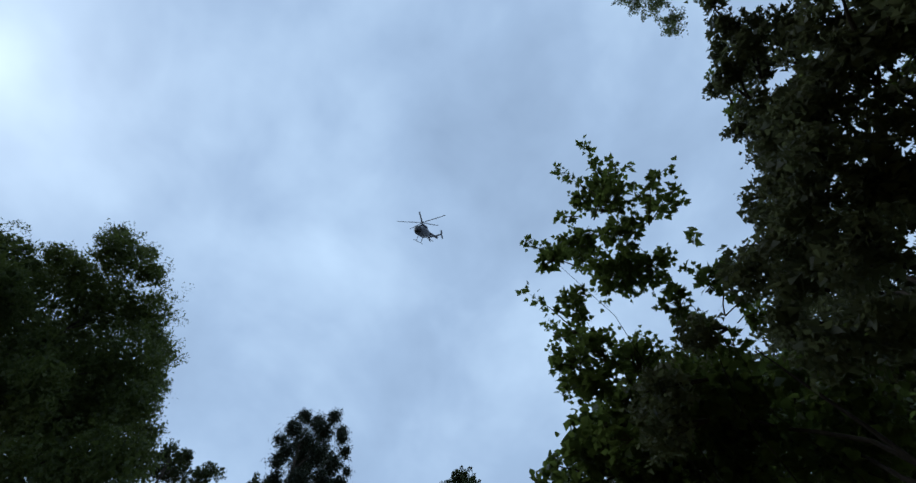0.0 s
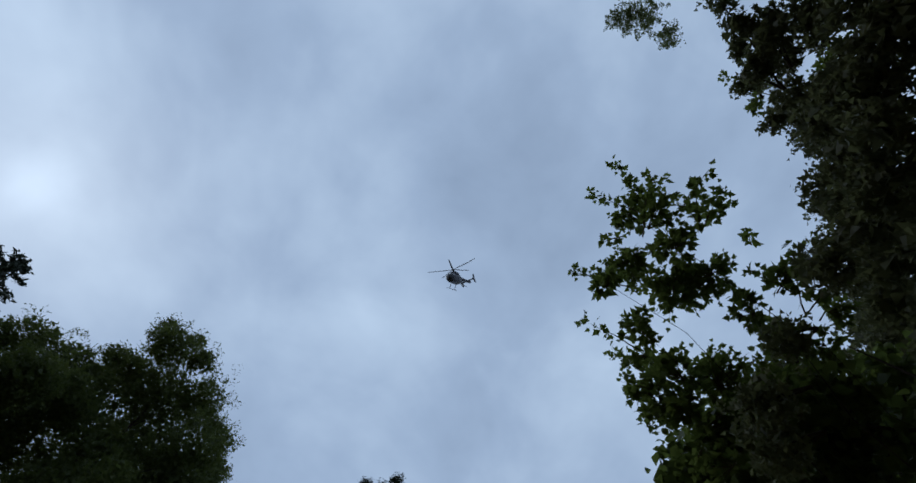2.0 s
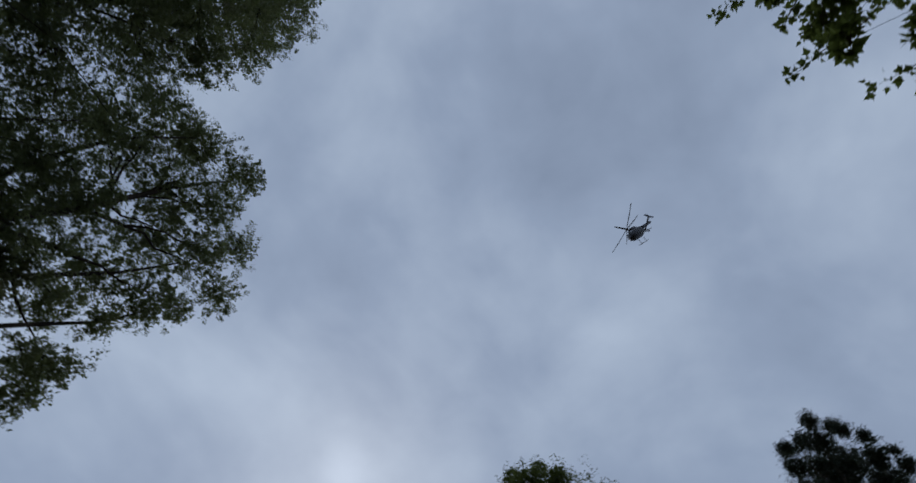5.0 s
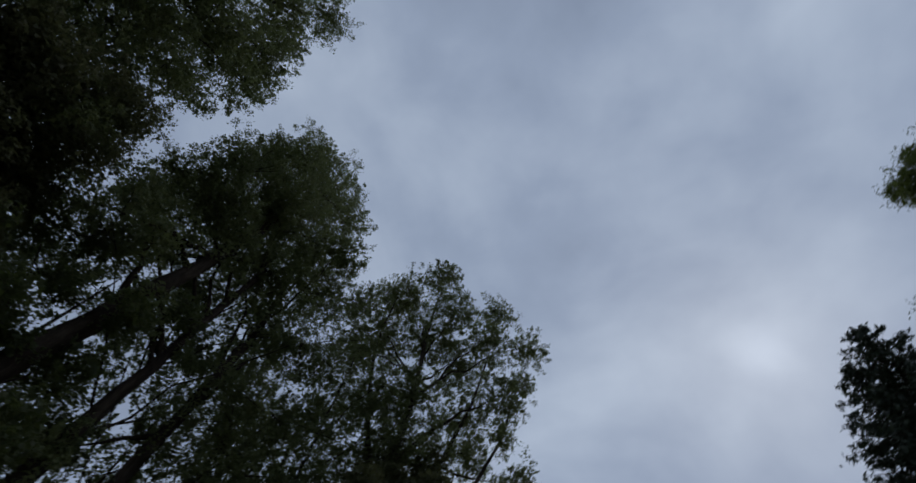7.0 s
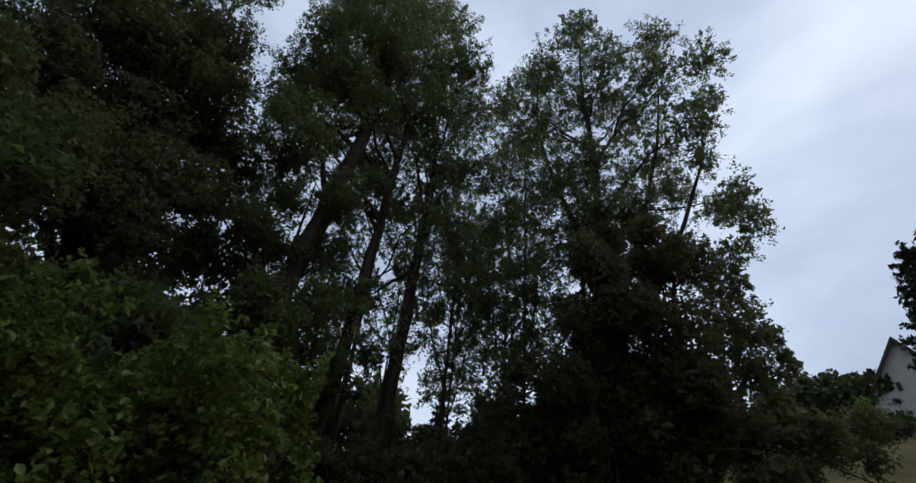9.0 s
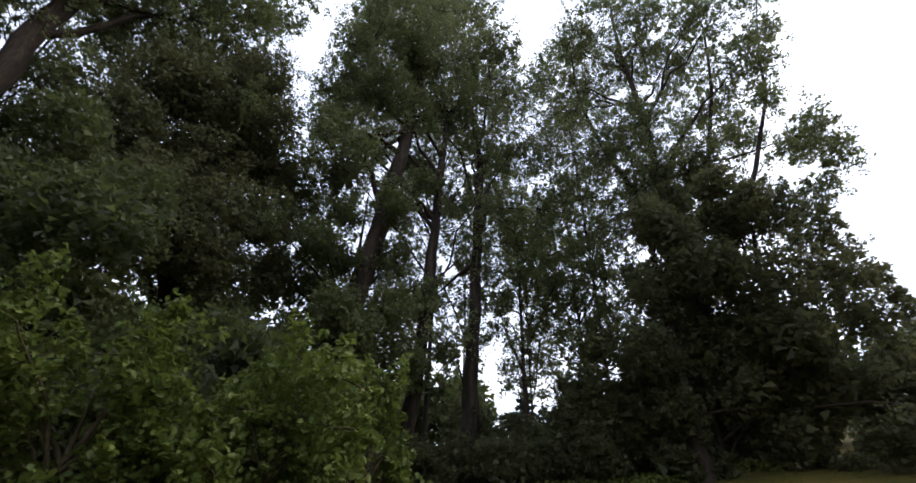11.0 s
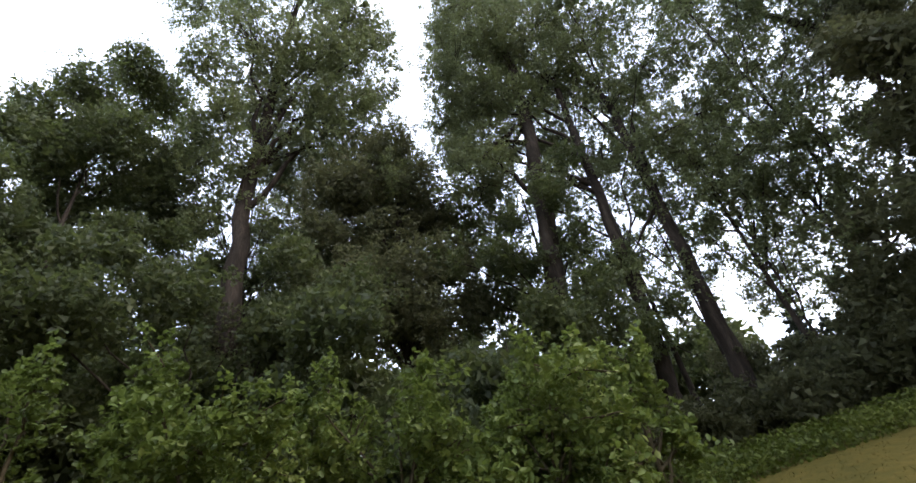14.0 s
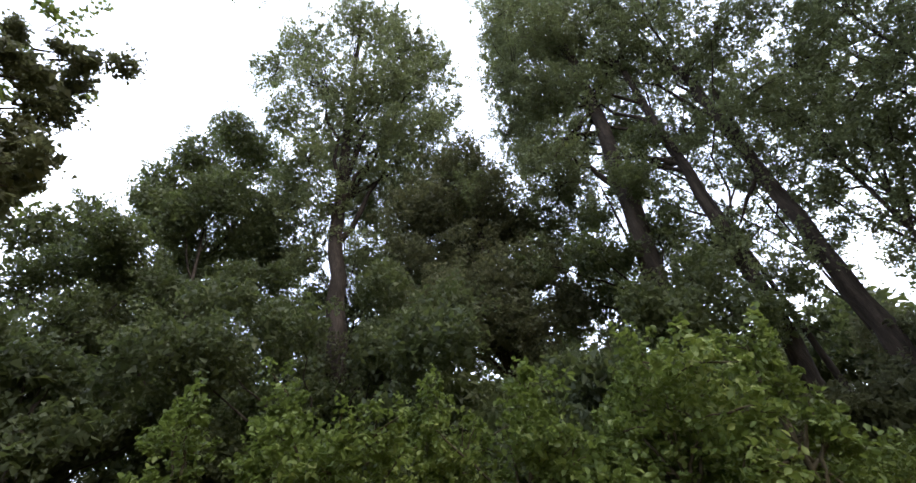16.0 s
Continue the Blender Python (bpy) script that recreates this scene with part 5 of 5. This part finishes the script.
# far woods on the skyline
rs_far = np.random.RandomState(60)
far_rows = []
for i in range(30):
    b = -93 + 14 * rs_far.random()
    d = 44 + 14 * rs_far.random()
    g = on_ground(b, d)
    top = EYE + d * math.tan(radians(15.3 + 1.8 * rs_far.random()))
    far_rows.append((b, d, max(g.z + 1.5, top - 1.2), 1.2 + 0.8 * rs_far.random()))
    far_rows.append((b + 0.6, d, max(g.z + 1.0, top - 3.4), 1.9))
    far_rows.append((b - 0.4, d, g.z + 1.3, 2.0))
far_leaves, far_hearts = clumps_in(lobes_at(far_rows), rs_far, 24, 0.7, 12)
fv, ff = kite_leaves(far_leaves, 0.5, 0.42, rs_far, 0.2)
tagged(put("far_woods", mesh_of("far_woods", fv, ff, FAR_LEAF)), "far dark green woods on the rising skyline", "woods", kind="stuff")


# ---------------------------------------------------------------- houses
def box_bm(lo, hi):
    bm = bmesh.new()
    bmesh.ops.create_cube(bm, size=1.0)
    for v in bm.verts:
        v.co = Vector([lo[i] + (v.co[i] + 0.5) * (hi[i] - lo[i]) for i in range(3)])
    return bm


def prism_bm(outline, y0, y1):
    """A solid with this outline in x and z, from y0 to y1."""
    bm = bmesh.new()
    a = [bm.verts.new((x, y0, z)) for x, z in outline]
    b = [bm.verts.new((x, y1, z)) for x, z in outline]
    bm.faces.new(a)
    bm.faces.new(b[::-1])
    k = len(outline)
    for i in range(k):
        bm.faces.new((a[i], b[i], b[(i + 1) % k], a[(i + 1) % k]))
    bmesh.ops.recalc_face_normals(bm, faces=bm.faces)
    return bm


def house(label, at, turn, half, eaves, ridge, depth, wall, roof, plinth_top, openings, chimney=None):
    """A house with its gable on the -y side: walls, plinth, two roof slopes with battens of tile, bargeboards, windows."""
    ob = thing("house", at, label, "house")
    made = []
    made.append(part("wall", prism_bm([(-half, -2), (half, -2), (half, eaves), (0, ridge), (-half, eaves)], 0, depth), wall, ob))
    made.append(part("plinth", box_bm((-half - 0.04, -0.04, -2), (half + 0.04, depth + 0.04, plinth_top)), PLINTH, ob, "darker grey plinth"))
    for s in (-1, 1):
        out = 0.45
        slope = (ridge - eaves) / half
        x1, z1 = s * (half + out), eaves - slope * out
        made.append(part("roof", prism_bm([(0, ridge + 0.02), (0, ridge + 0.24), (x1, z1 + 0.24), (x1, z1 + 0.02)], -0.35, depth + 0.35), roof, ob))
        rows_n = 14
        for k in range(rows_n):
            t0, t1 = k / rows_n, (k + 1) / rows_n + 0.01
            o = [(x1 * t0, ridge + 0.245 + (z1 - ridge) * t0), (x1 * t0, ridge + 0.26 + (z1 - ridge) * t0), (x1 * t1, ridge + 0.30 + (z1 - ridge) * t1), (x1 * t1, ridge + 0.245 + (z1 - ridge) * t1)]
            made.append(part("tile_course", prism_bm(o, -0.36, depth + 0.36), roof, ob))
        made.append(part("bargeboard", prism_bm([(0, ridge - 0.12), (0, ridge + 0.2), (x1, z1 + 0.2), (x1, z1 - 0.12)], -0.40, -0.352), DARK_WOOD, ob, "dark bargeboard"))
    for x, z, w, h, round_one in openings:
        if round_one:
            bm = bmesh.new()
            bmesh.ops.create_cone(bm, cap_ends=True, segments=20, radius1=w, radius2=w, depth=0.08, matrix=Matrix.Translation((x, -0.02, z)) @ Matrix.Rotation(radians(90), 4, "X"))
            made.append(part("vent", bm, GLASS_DARK, ob, "round dark vent opening"))
        else:
            w_ob = part("window", box_bm((x - w / 2 - 0.07, -0.05, z - h / 2 - 0.07), (x + w / 2 + 0.07, 0.02, z + h / 2 + 0.07)), DARK_WOOD, ob, "narrow dark-framed window")
            made.append(w_ob)
            made.append(part("pane", box_bm((x - w / 2, -0.062, z - h / 2), (x + w / 2, -0.045, z + h / 2)), GLASS_DARK, w_ob))
    if chimney:
        x, y, z = chimney
        made.append(part("chimney", box_bm((x - 0.35, y - 0.35, z - 1.6), (x + 0.35, y + 0.35, z)), CHIMNEY, ob, "pale rendered chimney"))
        made.append(part("chimney_cap", box_bm((x - 0.43, y - 0.43, z), (x + 0.43, y + 0.43, z + 0.1)), PLINTH, ob))
    m = Matrix.Translation(at) @ Matrix.Rotation(turn, 4, "Z")
    for o in made:
        o.matrix_parent_inverse = Matrix.Identity(4)
    ob.matrix_world = m
    return ob


h1 = on_ground(-94.6, 45.0, 0.0)
house("beige rendered house gable with a steep dark roof edge", h1, radians(-94.6 - 90 - 4), 3.0, 2.2, 6.7, 10, RENDERED_WALL, ROOF_TILE, 0.6,
      [(0.35, 6.0, 0.14, 0.14, True), (-0.8, 3.4, 0.13, 0.5, False), (1.3, 3.9, 0.13, 0.55, False)], (1.2, 5, 7.5))
tree("garden_shrub", "bright yellow-green shrub in front of the house", "shrub", "garden shrubs below the house",
     [on_ground(-90.2, 38.0), on_ground(-90.2, 38.0, -1.0), on_ground(-90.2, 38.0, -1.8)], 0.06,
     [(*on_ground(q, 38, -h), s) for q, h, s in ((-91.2, 1.3, 0.9), (-90.2, 1.5, 0.8), (-89.3, 1.2, 0.8), (-90.6, 2.2, 0.6))], SHRUB_LEAF, TWIG, 86, leaf=(0.16, 0.12), per_area=240, spread=0.3, limbs=3)
tree("garden_shrub", "low dark bush at the upper edge of the lawn", "shrub", "garden shrubs below the house",
     [on_ground(-91.0, 34.0), on_ground(-91.0, 34.0, -0.8), on_ground(-91.0, 34.0, -1.4)], 0.06,
     [(*on_ground(q, 34, -h), s) for q, h, s in ((-92.6, 0.7, 0.8), (-91.2, 0.9, 0.9), (-89.8, 0.8, 0.9), (-88.4, 0.7, 0.8))], FAR_LEAF, DARK_BARK, 89, leaf=(0.16, 0.13), per_area=240, spread=0.3, limbs=3)
h2 = on_ground(169.3, 27.3, 0.0)
house("pale house with a brown-red tiled roof uphill", h2, radians(160.5 - 90 + 55), 3.4, 17.6 - h2.z - 3.0, 17.6 - h2.z, 10, RENDERED_WALL, RED_TILE, 1.0,
      [(-1.2, 17.6 - h2.z - 3.6, 0.9, 1.2, False), (1.2, 17.6 - h2.z - 3.6, 0.9, 1.2, False)])


# ---------------------------------------------------------------- helicopter
def loft(sections, sides=18):
    """A skin through upright oval sections (x, z, half width, half height)."""
    bm = bmesh.new()
    rings_ = []
    for x, z, w, h in sections:
        rings_.append([bm.verts.new((x, w * math.cos(2 * math.pi * j / sides), z + h * math.sin(2 * math.pi * j / sides))) for j in range(sides)])
    for a, b in zip(rings_, rings_[1:]):
        for j in range(sides):
            bm.faces.new((a[j], a[(j + 1) % sides], b[(j + 1) % sides], b[j]))
    bm.faces.new(rings_[0][::-1])
    bm.faces.new(rings_[-1])
    bmesh.ops.recalc_face_normals(bm, faces=bm.faces)
    return bm


def rod(a, b, r, sides=8):
    v, f = tube_arrays([Vector(a), Vector(b)], [r, r], sides)
    bm = bmesh.new()
    vs = [bm.verts.new(p) for p in v]
    for q in f:
        bm.faces.new([vs[i] for i in q])
    bm.faces.new(vs[:sides][::-1])
    bm.faces.new(vs[sides:])
    return bm


def helicopter(m):
    """Nose along +x, up +z, about ten metres long, with a finned tail and no tail rotor."""
    ob = thing("helicopter", (0, 0, 0), "dark blue and silver helicopter with skids hovering in the sky", "helicopter")
    part("fuselage", loft([(2.9, -0.15, 0.12, 0.12), (2.6, -0.1, 0.5, 0.42), (1.9, 0.05, 0.78, 0.78), (0.9, 0.2, 0.84, 0.98), (-0.4, 0.2, 0.84, 0.98), (-1.4, 0.3, 0.7, 0.8), (-2.2, 0.55, 0.38, 0.42)]), NAVY, ob, "", True)
    part("side_stripe", loft([(1.5, 0.30, 0.80, 0.14), (0.9, 0.34, 0.865, 0.2), (-0.4, 0.34, 0.865, 0.2), (-1.4, 0.42, 0.72, 0.16)]), SILVER, ob, "silver upper side panel", True)
    part("windscreen", loft([(2.55, 0.12, 0.44, 0.3), (2.1, 0.32, 0.70, 0.5), (1.5, 0.45, 0.79, 0.55)]), GLASS_DARK, ob, "dark glass windscreen", True)
    part("engine_cowling", loft([(0.7, 1.2, 0.3, 0.2), (0.1, 1.32, 0.55, 0.34), (-1.0, 1.25, 0.55, 0.36), (-1.8, 0.95, 0.3, 0.25)]), NAVY, ob, "", True)
    part("tail_boom", loft([(-2.0, 0.6, 0.36, 0.38), (-3.6, 0.68, 0.27, 0.28), (-5.6, 0.75, 0.22, 0.23), (-6.4, 0.75, 0.24, 0.24)]), NAVY, ob, "", True)
    part("stabiliser", box_bm((-5.7, -1.3, 0.80), (-5.1, 1.3, 0.88)), NAVY, ob)
    for s in (-1, 1):
        part("tail_fin", prism_bm([(-6.1, 0.15), (-5.4, 0.15), (-5.15, 0.85), (-5.45, 1.75), (-6.0, 1.75), (-5.8, 0.85)], s * 1.3 - 0.04, s * 1.3 + 0.04), NAVY, ob)
        part("skid", rod((1.9, s * 1.05, -1.35), (-1.6, s * 1.05, -1.35), 0.06), SKID, ob)
        for x in (0.95, -0.85):
            part("skid_strut", rod((x, s * 0.55, -0.6), (x, s * 1.05, -1.35), 0.05), SKID, ob)
        lamp = bmesh.new()
        bmesh.ops.create_uvsphere(lamp, u_segments=10, v_segments=6, radius=0.07, matrix=Matrix.Translation((2.2, s * 0.28, -0.5)))
        part("landing_lamp", lamp, LAMP_GLOW, ob, "lit landing lamp")
    part("rotor_mast", rod((-0.1, 0, 1.4), (-0.1, 0, 2.0), 0.1), ROTOR, ob)
    hub = bmesh.new()
    bmesh.ops.create_cone(hub, cap_ends=True, segments=14, radius1=0.32, radius2=0.22, depth=0.22, matrix=Matrix.Translation((-0.1, 0, 2.0)))
    part("rotor_hub", hub, ROTOR, ob)
    for k in range(5):
        a = radians(20 + 72 * k)
        blade = bmesh.new()
        rows_ = []
        for r, w, z in ((0.25, 0.06, 2.02), (0.7, 0.13, 2.04), (2.8, 0.12, 2.16), (4.5, 0.10, 2.34)):
            rows_.append([blade.verts.new((r, -w, z)), blade.verts.new((r, w, z)), blade.verts.new((r, w, z + 0.03)), blade.verts.new((r, -w, z + 0.05))])
        for p, q in zip(rows_, rows_[1:]):
            for j in range(4):
                blade.faces.new((p[j], p[(j + 1) % 4], q[(j + 1) % 4], q[j]))
        blade.faces.new(rows_[0][::-1])
        blade.faces.new(rows_[-1])
        blade.transform(Matrix.Translation((-0.1, 0, 0)) @ Matrix.Rotation(a, 4, "Z"))
        part("rotor_blade", blade, ROTOR, ob)
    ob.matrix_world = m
    return ob


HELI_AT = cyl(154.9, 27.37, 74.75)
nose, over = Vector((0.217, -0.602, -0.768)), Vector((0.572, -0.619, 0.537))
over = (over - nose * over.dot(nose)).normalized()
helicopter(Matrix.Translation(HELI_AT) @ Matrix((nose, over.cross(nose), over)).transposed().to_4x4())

# ---------------------------------------------------------------- grass and weeds on the bank
rs_g = np.random.RandomState(71)
n_g = 26000
gb = np.radians(-100 + 85 * rs_g.random(n_g))
gr = 2.6 + 12.0 * rs_g.random(n_g) ** 0.8
gx, gy = gr * np.cos(gb), gr * np.sin(gb)
gz = np.array([ground_z(x, y) for x, y in zip(gx, gy)])
roots_g = np.stack([gx, gy, gz - 0.01], 1)
lean = rs_g.normal(size=(n_g, 3)) * [0.05, 0.05, 0.0] + np.stack([np.zeros(n_g), np.zeros(n_g), 0.015 + 0.035 * rs_g.random(n_g)], 1)
wid = rs_g.normal(size=(n_g, 3)) * [1, 1, 0]
wid = wid / np.linalg.norm(wid, axis=1)[:, None] * 0.006
bv = np.stack([roots_g - wid, roots_g + wid, roots_g + lean], 1).reshape(-1, 3)
tagged(put("lawn_grass", mesh_of("lawn_grass", bv, np.arange(n_g * 3).reshape(-1, 3), GRASS_BLADE)), "short dry yellow-green lawn grass", "grass", kind="stuff")
n_w = 17000
wb = np.radians(-72 + 52 * rs_g.random(n_w))
w_low = np.interp(np.degrees(wb), (-69, -60, -48, -35), (12.4, 10.2, 9.0, 8.1))
w_high = np.interp(np.degrees(wb), (-69, -55, -45, -28), (14.6, 11.4, 10.4, 9.8))
wr = w_low + (w_high - w_low) * rs_g.random(n_w)
wx, wy = wr * np.cos(wb), wr * np.sin(wb)
wz = np.array([ground_z(x, y) for x, y in zip(wx, wy)]) + 0.01 + 0.24 * rs_g.random(n_w) ** 1.6
wv, wf = kite_leaves(np.stack([wx, wy, wz], 1), 0.075, 0.045, rs_g, 0.0)
tagged(put("bank_weeds", mesh_of("bank_weeds", wv, wf, WEED_LEAF)), "low green weeds along the foot of the trees", "weeds", kind="stuff")
